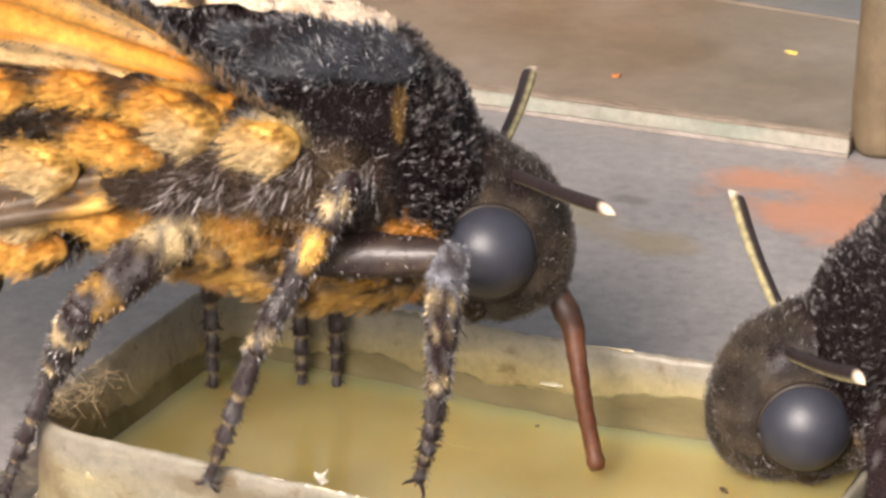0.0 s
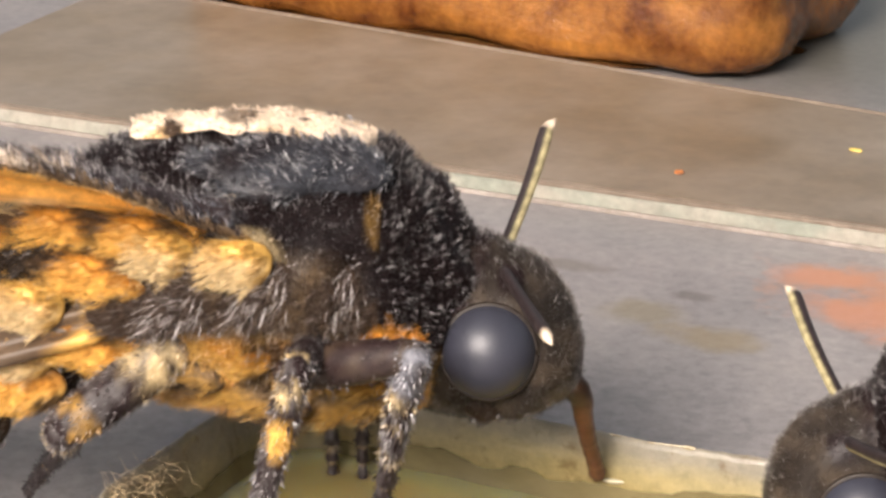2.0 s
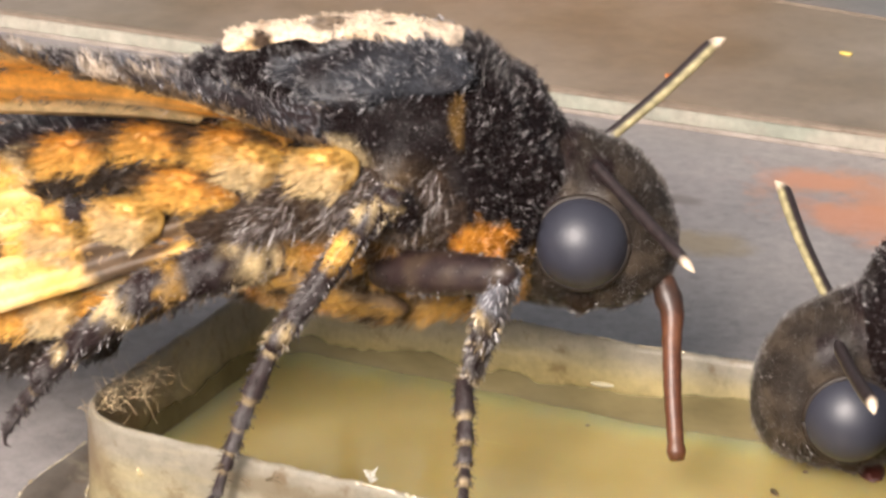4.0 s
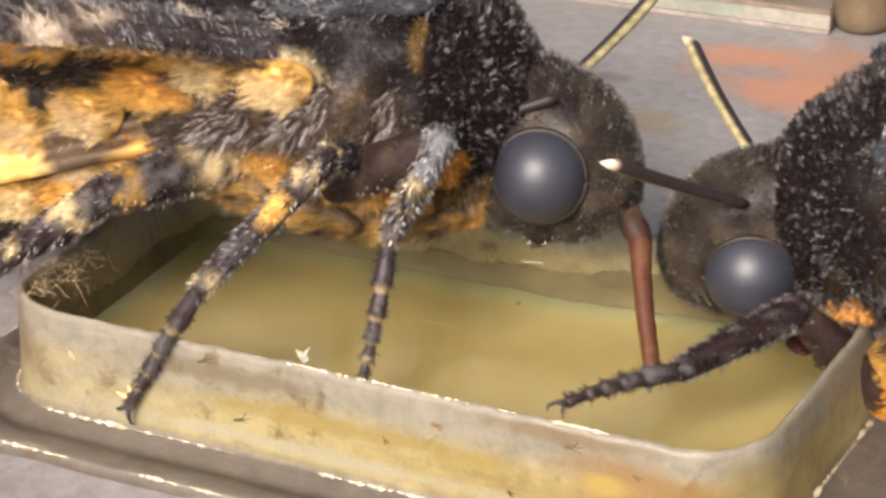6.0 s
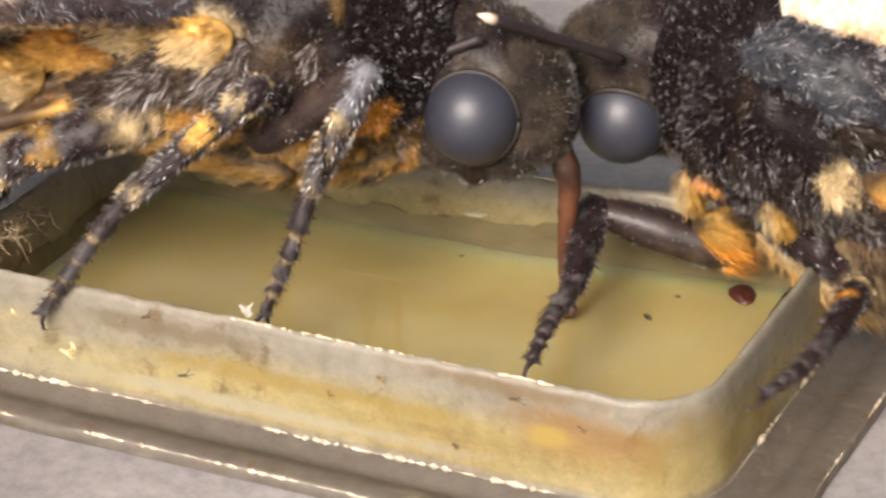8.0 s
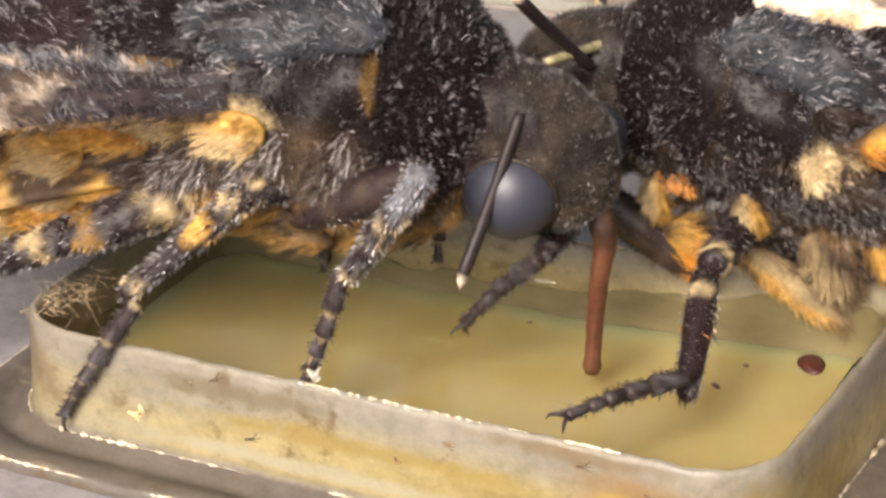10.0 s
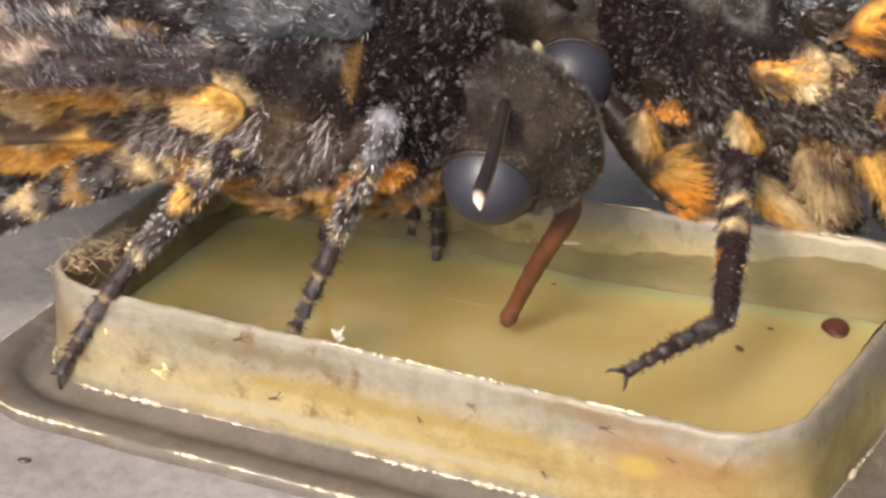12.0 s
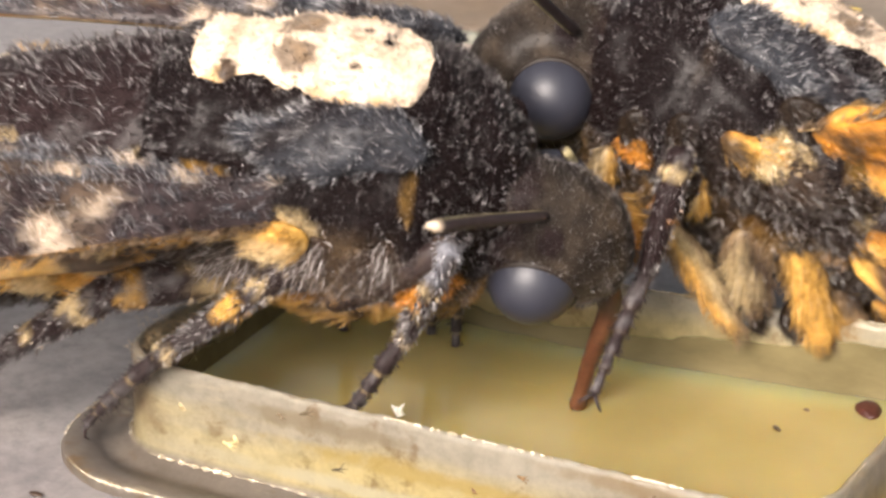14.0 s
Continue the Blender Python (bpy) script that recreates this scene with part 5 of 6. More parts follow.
SECOND_MID_ROWS = [
    (0, 32.96, -9.8, 2.87, 32.16, -3.53, 4.85, -0.33, 0.47, 0.82),
    (0.5, 32.84, -9.7, 2.84, 32.06, -3.47, 4.84, -0.32, 0.46, 0.83),
    (1, 32.8, -9.57, 2.64, 32.04, -3.38, 4.64, -0.32, 0.45, 0.83),
    (1.5, 32.63, -9.02, 2.7, 31.86, -2.86, 4.72, -0.32, 0.43, 0.84),
    (2, 32.42, -8.58, 2.79, 31.62, -2.41, 4.81, -0.33, 0.42, 0.84),
    (2.5, 32.3, -8.5, 2.84, 31.48, -2.32, 4.86, -0.33, 0.42, 0.84),
    (3, 32.5, -8.73, 2.88, 31.68, -2.53, 4.88, -0.33, 0.43, 0.84),
    (3.2, 32.41, -8.86, 2.93, 31.58, -2.65, 4.93, -0.33, 0.43, 0.84),
    (5.3, 32.79, -10.35, 3.32, 31.89, -3.91, 5.23, -0.3, 0.5, 0.81),
    (5.5, 32.71, -10.37, 3.51, 31.8, -3.92, 5.42, -0.3, 0.5, 0.81),
    (6, 31.84, -10.5, 4.33, 30.93, -4.05, 6.28, -0.29, 0.51, 0.81),
    (6.5, 30.73, -10.34, 5.88, 29.81, -3.9, 7.91, -0.28, 0.51, 0.81),
    (7, 28.4, -10.29, 7.3, 27.43, -3.93, 9.45, -0.24, 0.5, 0.83),
    (7.5, 31.18, -10.14, 4.59, 28.41, -4.47, 6.32, 0.48, -0.09, -0.87),
    (8, 23.97, -11.08, 6.74, 25.13, -4.94, 6.45, 0.81, 0.16, -0.56),
    (8.5, 12.47, -11.9, 7.3, 15.98, -5.67, 7.92, 0.23, 0.41, 0.88),
    (8.7, 12.19, -11.81, 7.3, 16.85, -5.27, 7.5, -0.39, 0.2, 0.9),
    (10.8, 11.47, -11.77, 7.08, 14.56, -5.16, 5.98, -0.02, 0.57, 0.82),
    (11, 11.56, -11.75, 7, 14.43, -5.36, 5.62, -0.1, 0.51, 0.86),
    (11.5, 11.83, -11.77, 6.64, 14.63, -5.19, 5.65, -0.17, 0.53, 0.83),
    (12, 11.01, -11.89, 6.95, 14.65, -5.06, 5.71, 0.02, 0.63, 0.78),
    (12.5, 13.64, -10.69, 6.76, 15.81, -4.38, 5.65, -0.26, 0.46, 0.85),
    (13, 6.41, -11.5, 7.3, 10.59, -5.1, 6.6, 0.14, 0.46, 0.88),
    (13.5, 9.98, -11.67, 7.3, 8.68, -5.82, 8.66, -0.8, 0.14, 0.58),
    (14, 5.68, -6.54, 7.3, 6.01, -2.22, 10.54, 0.16, 0.06, 0.99),
]
SECOND_HIND_ROWS = [
    (0, 43.69, -3.71, 2, 40.78, 0.65, 3.58, 0.1, -0.37, -0.92),
    (0.5, 43.59, -3.71, 2, 40.69, 0.68, 3.56, 0.1, -0.34, -0.93),
    (1, 43.57, -3.96, 2, 40.68, 0.62, 3.44, 0.1, -0.27, -0.96),
    (1.5, 43.32, -3.15, 2, 40.44, 1.3, 3.5, 0.08, -0.28, -0.96),
    (2, 43, -2.35, 2, 40.12, 1.93, 3.58, 0.06, -0.33, -0.94),
    (2.5, 42.84, -2.11, 2, 39.95, 2.09, 3.62, 0.05, -0.36, -0.93),
    (3, 43.07, -2.34, 2, 40.18, 1.87, 3.63, 0.06, -0.38, -0.93),
    (3.2, 42.98, -2.39, 2, 40.08, 1.78, 3.65, 0.06, -0.39, -0.92),
    (5.3, 43.46, -3.4, 2, 40.49, 0.57, 3.83, 0.07, -0.62, -0.78),
    (5.5, 43.38, -3.12, 2, 40.4, 0.69, 3.93, 0.08, -0.67, -0.74),
    (6, 42.49, -1.9, 2, 39.52, 1.22, 4.39, 0.11, -0.83, -0.55),
    (6.5, 41.25, 1.02, 2, 38.32, 2.75, 5.27, 0.13, -0.95, -0.27),
    (7, 38.64, 3.76, 2, 35.78, 4.02, 6.16, 0.12, -0.99, 0.02),
    (7.5, 37.94, 4.93, 2, 35.05, 4.91, 6.34, 0.12, -0.98, 0.16),
    (8, 37.19, 7.35, 2, 34.34, 6.57, 6.77, 0.12, -0.97, 0.23),
    (8.5, 34.96, 10.9, 2, 32.25, 8.74, 7.49, 0.13, -0.95, 0.3),
    (8.7, 34.3, 10.79, 2, 31.6, 8.69, 7.45, 0.14, -0.94, 0.31),
    (10.8, 29.3, 13.86, 2, 26.73, 11.02, 7.85, 0.18, -0.87, 0.46),
    (11, 29.32, 12.54, 2, 26.68, 10.24, 7.58, 0.18, -0.86, 0.49),
    (11.5, 28.47, 14.95, 2, 25.95, 11.66, 8.08, 0.18, -0.85, 0.5),
    (12, 28.01, 15.44, 2, 25.52, 11.94, 8.17, 0.18, -0.83, 0.52),
    (12.5, 27.47, 16.12, 2, 25.03, 12.33, 8.29, 0.17, -0.82, 0.55),
    (13, 26.78, 15.95, 2, 24.38, 12.12, 8.31, 0.17, -0.76, 0.62),
    (13.5, 24.43, 19.75, 2, 22.36, 14.09, 9.18, 0.18, -0.75, 0.63),
    (14, 22.34, 24.51, 2, 20.53, 17.02, 10.29, 0.29, -0.71, 0.64),
]
ANTENNA_NEAR_ROWS = [
    (0, 0.353, -0.935, 0.033),
    (0.5, 0.094, -0.994, 0.054),
    (1, 0.161, -0.979, -0.125),
    (1.5, 0.224, -0.959, -0.173),
    (2, 0.208, -0.959, -0.192),
    (2.5, 0.194, -0.9, -0.39),
    (3, 0.498, -0.855, -0.147),
    (3.2, 0.239, -0.964, -0.115),
    (3.9, 0.548, -0.734, -0.401),
    (4.6, -0.04, -0.706, -0.707),
    (5.3, -0.85, -0.2, -0.3),
    (5.5, -0.85, -0.2, -0.3),
    (6, -0.85, -0.2, -0.3),
    (6.5, -0.85, -0.2, -0.3),
    (7, -0.85, -0.2, -0.3),
    (7.5, -0.85, -0.2, -0.3),
    (8, -0.85, -0.2, -0.3),
    (8.5, -0.85, -0.2, -0.3),
    (8.7, -0.85, -0.2, -0.3),
    (9.7, -0.326, -0.191, -0.926),
    (10.8, -0.206, -0.974, -0.094),
    (11, -0.155, -0.98, -0.126),
    (11.5, 0.013, -0.992, -0.124),
    (12, 0.116, -0.99, 0.085),
    (12.5, 0.084, -0.993, 0.079),
    (13, -0.027, -1, 0.001),
    (13.5, 0.005, -0.998, -0.057),
    (14, -0.505, -0.744, 0.438),
]
ANTENNA_FAR_ROWS = [
    (0, 0.255, 0.85, 0.46),
    (0.5, 0.153, 0.818, 0.555),
    (1, 0.345, 0.304, 0.888),
    (1.5, 0.247, 0.533, 0.809),
    (2, 0.245, 0.598, 0.763),
    (2.5, 0.107, -0.285, 0.953),
    (3, 0.663, -0.248, 0.707),
    (3.2, 0.692, 0.577, 0.434),
    (5.3, 0.674, -0.395, 0.624),
    (5.5, 0.662, -0.4, 0.634),
    (6, 0.374, 0.806, 0.458),
    (6.5, 0.393, 0.775, 0.494),
    (7, 0.363, 0.874, 0.324),
    (7.5, 0.113, 0.973, 0.202),
    (8, 0.001, 0.982, 0.19),
    (8.5, 0.025, 0.975, 0.221),
    (8.7, -0.027, 0.979, 0.201),
    (9.4, 0.389, 0.832, 0.395),
    (10.1, 0.324, 0.881, -0.346),
    (10.8, 0.091, 0.427, -0.9),
    (11, 0.09, 0.442, -0.893),
    (11.5, 0.087, 0.467, -0.88),
    (12, 0.085, 0.493, -0.866),
    (12.5, 0.137, 0.398, -0.907),
    (13, 0.189, 0.298, -0.936),
    (13.5, 0.193, 0.373, -0.907),
    (14, 0.2, 0.445, -0.873),
]
SECOND_NEAR_ROWS = [
    (0, -0.315, 0.915, 0.254),
    (0.5, -0.317, 0.914, 0.254),
    (1, -0.318, 0.913, 0.257),
    (1.5, -0.318, 0.911, 0.262),
    (2, -0.313, 0.913, 0.263),
    (2.5, -0.311, 0.912, 0.266),
    (3, -0.312, 0.911, 0.268),
    (3.2, -0.309, 0.91, 0.276),
    (5.3, 0.769, 0.581, 0.266),
    (5.5, 0.725, 0.485, 0.489),
    (6, 0.737, 0.456, 0.499),
    (6.5, 0.753, 0.531, 0.39),
    (7, 0.699, 0.509, 0.502),
    (7.5, 0.523, 0.598, 0.607),
    (8, 0.705, 0.458, 0.541),
    (8.5, 0.748, 0.456, 0.482),
    (8.7, 0.435, 0.468, 0.769),
    (10.8, 0.704, 0.465, 0.536),
    (11, 0.802, 0.45, 0.393),
    (11.5, 0.652, 0.603, 0.46),
    (12, 0.498, 0.618, 0.608),
    (12.5, 0.411, 0.531, 0.741),
    (13, 0.445, 0.492, 0.748),
    (13.5, 0.525, 0.687, 0.502),
    (14, 0.613, 0.673, 0.413),
]
SECOND_FAR_ROWS = [
    (0, 0.145, -0.886, 0.441),
    (0.5, 0.16, -0.872, 0.462),
    (1, 0.161, -0.873, 0.46),
    (1.5, 0.18, -0.878, 0.444),
    (2, 0.184, -0.914, 0.361),
    (2.5, 0.197, -0.89, 0.411),
    (3, 0.165, -0.916, 0.366),
    (3.2, 0.178, -0.911, 0.373),
    (5.3, 0.215, -0.932, 0.291),
    (5.5, 0.355, -0.908, 0.224),
    (6, 0.386, -0.897, 0.216),
    (6.5, 0.294, 0.092, 0.951),
    (7, 0.356, -0.902, -0.243),
    (7.5, 0.419, -0.776, -0.471),
    (8, 0.516, -0.707, -0.484),
    (8.5, 0.446, -0.744, -0.497),
    (8.7, 0.382, -0.818, -0.431),
    (10.8, -0.103, -0.952, -0.29),
    (11, -0.112, -0.972, -0.205),
    (11.5, 0.027, -0.978, -0.205),
    (12, 0.195, -0.977, -0.085),
    (12.5, 0.464, -0.873, 0.151),
    (13, 0.701, -0.523, 0.485),
    (13.5, 0.749, -0.638, 0.18),
    (14, 0.665, -0.746, 0.043),
]
PROBOSCIS_ROWS = [
    (0, 0.414, -0.13, -0.901),
    (0.5, 0.364, -0.037, -0.931),
    (1, 0.362, 0.121, -0.924),
    (1.5, 0.425, 0.476, -0.77),
    (2, 0.301, 0.676, -0.673),
    (2.5, 0.504, -0.018, -0.863),
    (3, 0.407, -0.286, -0.867),
    (3.2, 0.119, -0.281, -0.952),
    (5.3, 0.311, -0.592, -0.744),
    (5.5, 0.343, -0.577, -0.742),
    (6, 0.321, -0.666, -0.673),
    (6.5, 0.329, -0.627, -0.706),
    (7, -0.023, 0.152, -0.988),
    (7.5, 0.241, 0.098, -0.965),
    (8, 0.106, 0.123, -0.987),
    (8.5, 0.115, 0.377, -0.919),
    (8.7, 0.073, 0.094, -0.993),
    (10.8, -0.018, -0.079, -0.997),
    (11, -0.09, 0.067, -0.994),
    (11.5, -0.127, -0.076, -0.989),
    (12, -0.255, -0.034, -0.966),
    (12.5, 0.213, -0.068, -0.975),
    (13, 0.075, -0.118, -0.99),
    (13.5, -0.085, -0.095, -0.992),
    (14, -0.073, -0.036, -0.997),
]
SECOND_ROWS = [
    (0, 0.02737, 0.01162, 0.00935, 0.8, 6.4, -159),
    (0.5, 0.02728, 0.01163, 0.0094, 0.5, 6.2, -159.1),
    (1, 0.02728, 0.01167, 0.00923, 0.2, 6, -159.2),
    (1.5, 0.02714, 0.01212, 0.00929, -0.2, 5.9, -159.3),
    (2, 0.02691, 0.01252, 0.00934, -0.5, 5.6, -159.3),
    (2.5, 0.02675, 0.01259, 0.00938, -0.8, 5.4, -159.3),
    (3, 0.02694, 0.01241, 0.00945, -1.1, 5.3, -159.4),
    (3.2, 0.02683, 0.01232, 0.00947, -1.3, 5.3, -159.3),
    (5.3, 0.02739, 0.01063, 0.00945, -4.1, 3, -159.5),
    (5.5, 0.02738, 0.01013, 0.0099, -4.7, 3, -159.4),
    (6, 0.02673, 0.00898, 0.01038, -8.5, -0.8, -165.3),
    (6.5, 0.02564, 0.00944, 0.01112, -12.2, -4.6, -168.8),
    (7, 0.02344, 0.00941, 0.01154, -17.1, -10.1, -171.7),
    (7.5, 0.02309, 0.00921, 0.01247, -21, -10.3, -172.2),
    (8, 0.02275, 0.00933, 0.01395, -22.9, -9.4, -172.6),
    (8.5, 0.02072, 0.01011, 0.01536, -23.6, -7.9, -172.4),
    (8.7, 0.01998, 0.00995, 0.01536, -22.7, -8.1, -171.5),
    (10.8, 0.01293, 0.01411, 0.01519, -13, -11.8, -152.7),
    (11, 0.01267, 0.01375, 0.01472, -12.2, -12.1, -150.4),
    (11.5, 0.0117, 0.0149, 0.01558, -10.3, -9.6, -153.6),
    (12, 0.01093, 0.01564, 0.01565, -8.4, -7.2, -156.6),
    (12.5, 0.01103, 0.01585, 0.01516, -5.9, -5.5, -160.4),
    (13, 0.011, 0.01563, 0.01409, -2.6, -5.5, -165),
    (13.5, 0.00947, 0.01428, 0.01475, -2, -15.9, -162.2),
    (14, 0.00667, 0.01339, 0.01613, -1.2, -26.3, -159.4),
]

moth_meshes()
first, first_parts = build_moth("black and orange hawk moth drinking from the dish", "moths at the dish", FLANK)
second, second_parts = build_moth("black and orange hawk moth reaching over the dish's end", "moths at the dish", SECOND_FLANK)


for flank in (-1, 1):
    coxa = part("orange_coxa", MESHES["orange_coxa"] if flank < 0 else mirrored("orange_coxa"), parent=second, label="coxa with bright orange hair")
    coxa.matrix_basis = pose(4.4 * MM, flank * 5.9 * MM, -6.2 * MM, 0, 26, 0)
    fold = part("wing_fold", MESHES["wing_fold"] if flank < 0 else mirrored("wing_fold"), parent=second_parts["forewing", flank], label="golden scaly lobe at the wing's root")
    fold.matrix_basis = pose(2.4 * MM, flank * -1.6 * MM, -1.3 * MM)
    panel = part("wing_panel", MESHES["wing_panel"] if flank < 0 else mirrored("wing_panel"), parent=second_parts["forewing", flank], label="orange and amber scaly underside of the wing's root")
    panel.matrix_basis = pose(-4.0 * MM, flank * 1.5 * MM, -0.7 * MM, 0, 8, 0)


def strand(points, radius, tone, cols=6):
    v, f = tube(points, [radius * w for w in np.linspace(1, 0.35, len(points))], cols)
    return v, f, np.tile(np.array(tone), (len(v), 1))


def clutter():
    rng = np.random.default_rng(11)
    # a bit of white fluff on the near rim
    pieces = [strand([(0, 0, 0), (0.25 * math.cos(a), 0.2 * math.sin(a), 0.15 + 0.06 * k), (0.45 * math.cos(a + 0.4), 0.3 * math.sin(a), 0.28 + 0.09 * k)], 0.05, (0.8, 0.76, 0.66)) for k, a in enumerate(np.linspace(0, 6, 9))]
    v, f, t = joined(*pieces)
    ob = tagged(part("fluff", mesh_of("fluff", v * MM, f, SKIN, t)), "tiny tuft of white fluff stuck on the dish rim", "fluff")
    ob.matrix_basis = pose(*FLUFF)
    # hairs shed at the dish's end
    pieces = []
    for k in range(80):
        o = np.array((-20.9, -8.6, 7.0)) + rng.normal(0, 1, 3) * (0.8, 2.2, 0.25)
        d = rng.normal(0, 1, 3) * (1, 0.7, 0.5) + (-0.3, 0, 0.35)
        d /= np.linalg.norm(d)
        e = d + rng.normal(0, 0.45, 3)
        pieces.append(strand([o - d * 0.6, o + d * 0.5, o + d * 0.5 + e * 0.8], 0.02, (0.55, 0.42, 0.25), 4))
    v, f, t = joined(*pieces)
    tagged(part("shed_hairs", mesh_of("shed_hairs", v * MM, f, SKIN, t)), "shed moth hairs stuck to the dish's end", "hair", kind="stuff")
    # a dark drowned drop and a few crumbs in the honey
    for name, x, y, z, sx, sy, sz, tone, label in CRUMBS:
        bm = bmesh.new()
        bmesh.ops.create_icosphere(bm, subdivisions=3, radius=1)
        cv = np.array([q.co[:] for q in bm.verts])
        cf = [tuple(q.index for q in face.verts) for face in bm.faces]
        bm.free()
        cv = cv * (1 + 0.25 * wobble(cv, 1.6, x)[:, None]) * np.array((sx, sy, sz))
        ob = tagged(part(name, mesh_of(name, cv * MM, cf, HORN, np.tile(np.array(tone), (len(cv), 1)))), label, "crumb")
        ob.matrix_basis = pose(x * MM, y * MM, z * MM, 0, 0, x * 37)


FLUFF = (-0.0036, -0.0131, 0.00700)
CRUMBS = [
    ("dark_drop", 17.8, 9.0, 2.0, 1.55, 0.95, 0.3, (0.05, 0.012, 0.008), "dark red-brown drop lying in the honey"),
    ("crumb", 13.6, 3.9, 1.95, 0.35, 0.16, 0.14, (0.06, 0.04, 0.02), "tiny brown crumb floating in the honey"),
    ("crumb", 14.5, 7.0, 1.95, 0.2, 0.12, 0.1, (0.09, 0.05, 0.02), "tiny brown crumb floating in the honey"),
    ("crumb", 0.9, 7.4, 2.0, 0.16, 0.12, 0.1, (0.09, 0.05, 0.02), "tiny brown crumb floating in the honey"),
    ("crumb", -17.0, 72.9, 2.0, 0.5, 0.4, 0.15, (0.40, 0.14, 0.04), "tiny orange crumb lying on the brown plate"),
    ("crumb", -5.0, 85.0, 2.0, 0.6, 0.35, 0.18, (0.55, 0.42, 0.10), "tiny yellow crumb lying on the brown plate"),
    ("crumb", -19.0, -20.5, 0.12, 0.35, 0.2, 0.12, (0.05, 0.03, 0.02), "tiny dark crumb lying on the table"),
    ("crumb", -24.5, -19.0, 0.12, 0.5, 0.22, 0.14, (0.05, 0.03, 0.02), "tiny dark crumb lying on the table"),
]
# bits stuck on the near wall: along the wall, height, length, lean
for a, z, size, lean, tone in ((-13.9, 2.9, 0.9, 10, (0.75, 0.6, 0.3)), (-13.5, 3.3, 0.6, 80, (0.75, 0.6, 0.3)), (-6.4, 3.1, 1.1, -12, (0.10, 0.08, 0.05)), (2.2, 3.8, 0.6, 60, (0.16, 0.09, 0.04)), (-0.3, 2.1, 0.5, 90, (0.06, 0.05, 0.04)), (-8.6, 6.2, 1.0, -20, (0.12, 0.09, 0.05)), (-10.3, 5.6, 0.7, 25, (0.16, 0.12, 0.07)),
                               (9.4, 2.4, 0.5, 40, (0.10, 0.06, 0.03)), (5.2, 5.4, 0.7, 15, (0.20, 0.12, 0.05)), (12.8, 5.9, 1.0, -5, (0.13, 0.09, 0.05)), (16.4, 4.9, 0.8, 30, (0.14, 0.08, 0.04)), (-17.2, 4.6, 0.6, 70, (0.5, 0.4, 0.22))):
    v, f, t = joined(*[strand([(-size / 2, 0, 0), (0, 0, 0.12 * math.sin(k)), (size / 2 * math.cos(k), 0, size / 2 * math.sin(k))], 0.07, tone) for k in (0.15, 0.9, -0.6)])
    ob = tagged(part("fibre", mesh_of("fibre", v * MM, f, SKIN, t)), "tiny fibre stuck on the dish's wall", "fibre", "fibres on the dish")
    ob.matrix_basis = pose(0, 0, 0, 0, 0, -2.5) @ pose(a * MM, (-13.93 - 0.018 * (7 - z)) * MM, z * MM, 0, lean, 0)
clutter()


def aim(origin, tip, up):
    """A pose at origin whose x points to tip and whose z is near up."""
    x = (tip - origin).normalized()
    y = up.cross(x).normalized()
    z = x.cross(y)
    return Matrix((x, y, z)).transposed().to_4x4(), origin


def aimed(origin, tip, up):
    m, o = aim(Vector(origin), Vector(tip), Vector(up))
    return Matrix.Translation(o) @ m


def between(rows, t):
    """A row's numbers at t, straight between the rows given."""
    ts = [r[0] for r in rows]
    return [float(np.interp(t, ts, [r[i] for r in rows])) for i in range(1, len(rows[0]))]


def leg_walk(segments, moth_rows, hip, lengths, feet):
    """Keys a leg: feet has rows of t, foot tip, ankle and the way that the knee bends, in the world, in mm."""
    keys = ([], [], [])
    for r in moth_rows:
        back = pose(*r[1:]).inverted()
        n = between(feet, r[0])
        tip, ankle, bend = (Vector(n[i:i + 3]) for i in (0, 3, 6))
        tip, ankle = back @ (tip * MM) / MM, back @ (ankle * MM) / MM
        bend = back.to_3x3() @ bend
        h = Vector(hip)
        ankle = tip + (ankle - tip).normalized() * lengths[2]
        d = ankle - h
        reach = min(d.length, (lengths[0] + lengths[1]) * 0.998)
        way = d.normalized()
        a = (lengths[0] ** 2 - lengths[1] ** 2 + reach ** 2) / (2 * reach)
        out = (bend - way * bend.dot(way)).normalized()
        knee = h + way * a + out * math.sqrt(max(lengths[0] ** 2 - a * a, 0))
        ankle = h + way * reach
        for k, (o, e) in enumerate(((h, knee), (knee, ankle), (ankle, tip))):
            keys[k].append((r[0], aimed(o * MM, e * MM, out + Vector((0.01, 0.02, 0.3)))))
    for ob, rows in zip(segments, keys):
        walk(ob, rows)


def aim_walk(ob, rows, root, along, face=(1, 0, 0)):
    """Keys a feeler or the tongue, whose mesh lies along +z or -z, by the way that it points."""
    keys = []
    for t, x, y, z in rows:
        d = Vector((x, y, z)).normalized() * along
        side = Vector(face)
        side = (side - d * side.dot(d)).normalized()
        m = Matrix((side, d.cross(side), d)).transposed().to_4x4()
        keys.append((t, Matrix.Translation(Vector(root) * MM) @ m))
    walk(ob, keys)


def wing_walk(ob, flank, rows):
    """rows: seconds, lift of the outer edge, lift of the tip, sweep."""
    walk(ob, [(t, pose(-1.8 * MM, flank * 6.9 * MM, 5.3 * MM, flank * a, b, flank * c)) for t, a, b, c in rows])


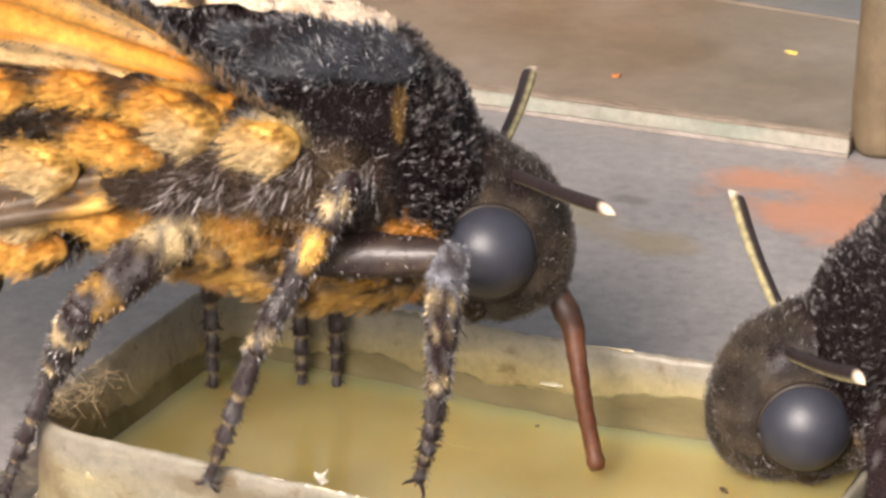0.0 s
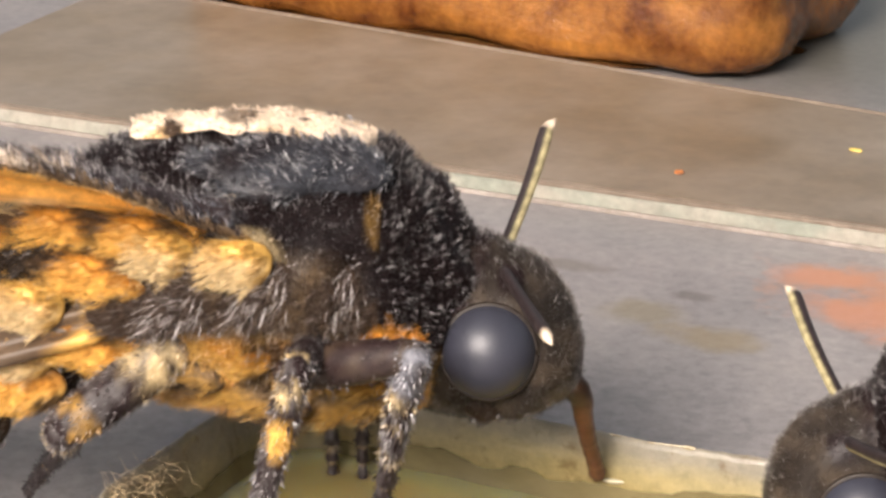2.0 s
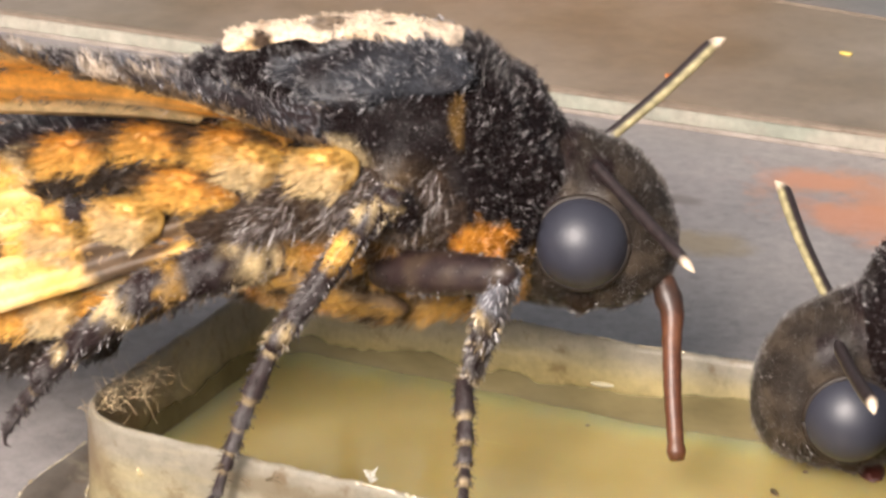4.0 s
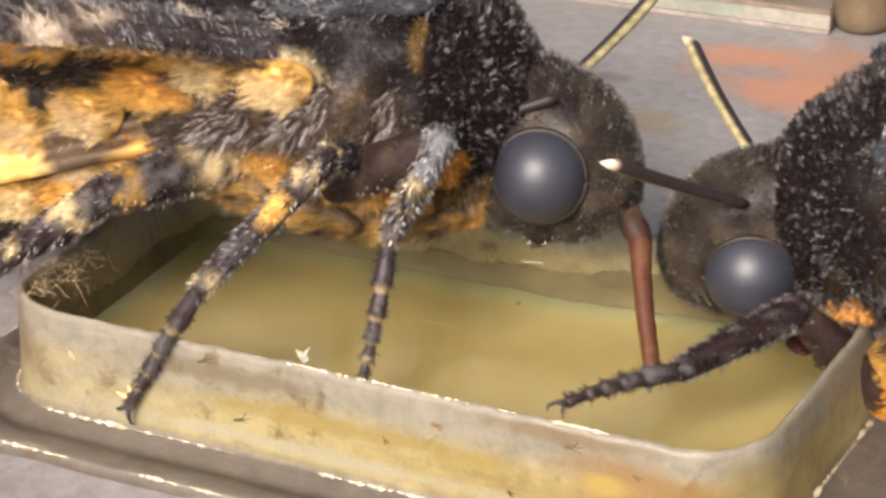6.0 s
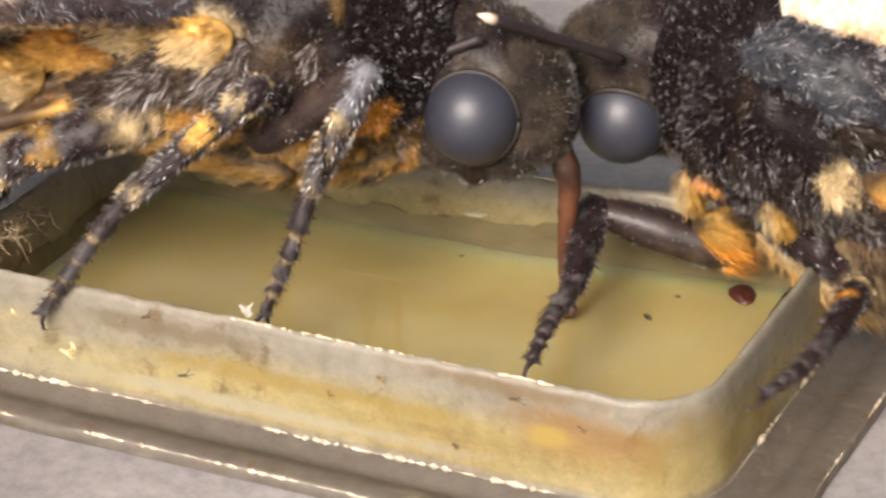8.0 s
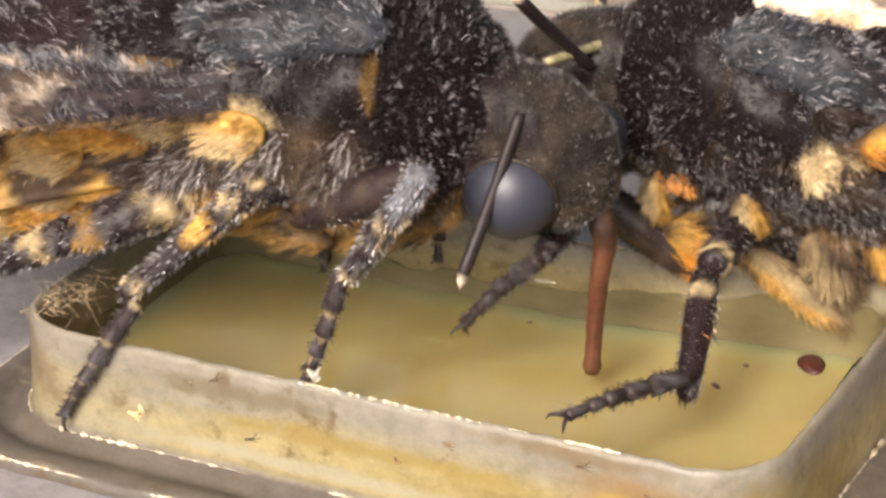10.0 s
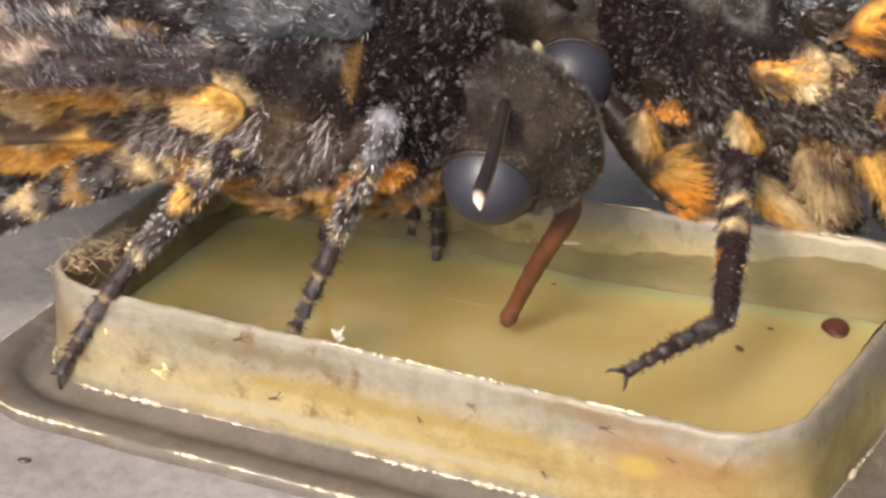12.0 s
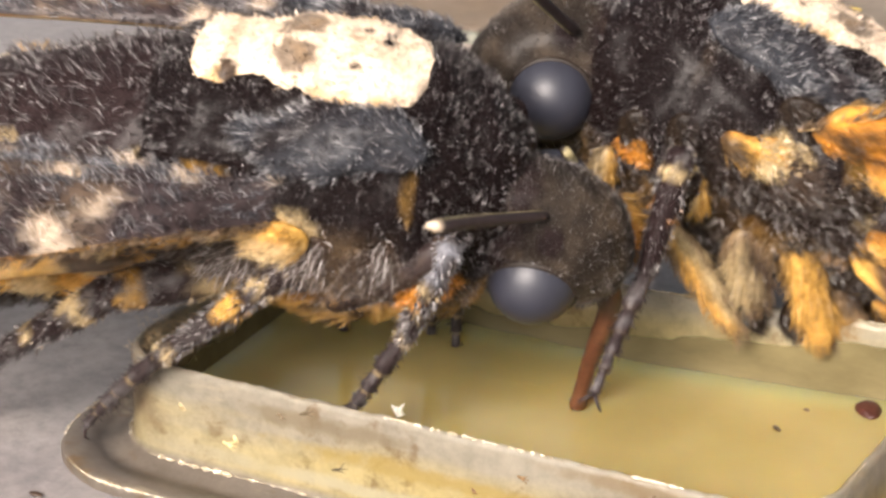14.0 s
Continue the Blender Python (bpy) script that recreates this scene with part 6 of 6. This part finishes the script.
HIPS = ({"fore": (0.8, 6.4, -2.6), "mid": (2.6, 5.4, -0.8), "hind": (-5.0, 6.2, -1.6)}, {"fore": (4.0, 5.8, -7.4), "mid": (1.8, 6.8, -2.6), "hind": (-6.0, 5.5, 0.0)})
LENGTHS = ({"fore": (8.4, 8.2, 8.2), "mid": (5.6, 9.6, 9.0), "hind": (7.6, 9.2, 9.4)}, {"fore": (8.2, 8.2, 7.4), "mid": (5.8, 7.0, 8.6), "hind": (7.6, 9.2, 9.4)})
NEAR_WING = [(0, 42, 0, 6), (0.5, 42, 2, 6), (1.0, 40, 4, 6), (1.5, 28, -4, 4), (2.0, 30, -2, 4), (2.5, 28, -3, 4), (3.0, 30, 3, 6), (3.2, 32, 4, 6), (5.3, 14, 0, 2), (6.5, 8, 0, 2), (8.7, 6, 0, 2), (10.8, 16, 0, 0), (14.0, 16, 0, 0)]
FAR_WING = [(0, 10, -4, 0), (14.0, 14, -2, 0)]
SECOND_WING = [(0, 18, 0, 0), (6, 12, 0, 0), (8.7, 6, 0, 0), (10.8, 62, 6, 10), (11.0, 58, 6, 10), (11.5, 16, 2, 4), (12.0, 66, 6, 10), (12.8, 64, 8, 10), (14.0, 66, 8, 8)]


HEAD_ROLL = ((0, 0), (8.7, 0), (10.8, 15), (12.5, 15), (14, 18))  # the first moth bows its head sideways


def resting_feet(rows, flank, hip, spread):
    """Feet that are not seen: beside the body, following it slowly."""
    out = []
    for r in rows:
        m = pose(*r[1:])
        h = Vector(hip)
        foot = m @ ((h + Vector((1.5, flank * spread, 0))) * MM) / MM
        foot.z = 1.2
        ankle = foot + Vector((0, 0, 5.0))
        up = m.to_3x3() @ Vector((0, flank * 0.6, 0.8))
        out.append((r[0], *foot, *ankle, *up))
    return out


def motions():
    walk(first, [(r[0], pose(*r[1:])) for r in MOTH_ROWS])
    walk(second, [(r[0], pose(*r[1:])) for r in SECOND_ROWS])
    for moth, rows in ((first_parts, HEAD_ROLL), (second_parts, ((0, 0), (14, 0)))):
        walk(moth["head", 0], [(t, pose(0, 0, -1 * MM, roll) @ pose(0, 0, 1 * MM)) for t, roll in rows])
    for hips, parts, rows, near, feet in ((HIPS[0], first_parts, MOTH_ROWS, -1, (FORE_LEG_ROWS, MID_LEG_ROWS, HIND_LEG_ROWS)), (HIPS[1], second_parts, SECOND_ROWS, 1, (SECOND_FORE_ROWS, SECOND_MID_ROWS, SECOND_HIND_ROWS))):
        for kind, seen in zip(("fore", "mid", "hind"), feet):
            for flank in (near, -near):
                hip = (hips[kind][0], hips[kind][1] * flank, hips[kind][2])
                leg_walk(parts[kind, flank], rows, hip, LENGTHS[near > 0][kind], seen if flank == near else resting_feet(rows, flank, hip, 6.0 if near < 0 else 11.0))
    for ob, rows, flank, face in ((first_parts["antenna", -1], ANTENNA_NEAR_ROWS, -1, (0.2, 1.0, -0.5)), (first_parts["antenna", 1], ANTENNA_FAR_ROWS, 1, (1, -0.35, 0)), (second_parts["antenna", 1], SECOND_NEAR_ROWS, 1, (0.3, -0.8, -0.8)), (second_parts["antenna", -1], SECOND_FAR_ROWS, -1, (1, 0.35, 0))):
        aim_walk(ob, rows, (12.2, flank * 3.0, 2.9), 1, face)
    aim_walk(first_parts["proboscis", 0], PROBOSCIS_ROWS, (15.3, 0, -2.6), -1)
    aim_walk(second_parts["proboscis", 0], [(0, -1.0, 0, 0.18), (14.0, -1.0, 0, 0.18)], (13.4, 0, -3.6), -1)
    wing_walk(first_parts["forewing", -1], -1, NEAR_WING)
    wing_walk(first_parts["forewing", 1], 1, FAR_WING)
    wing_walk(second_parts["forewing", 1], 1, SECOND_WING)
    wing_walk(second_parts["forewing", -1], -1, FAR_WING)


motions()
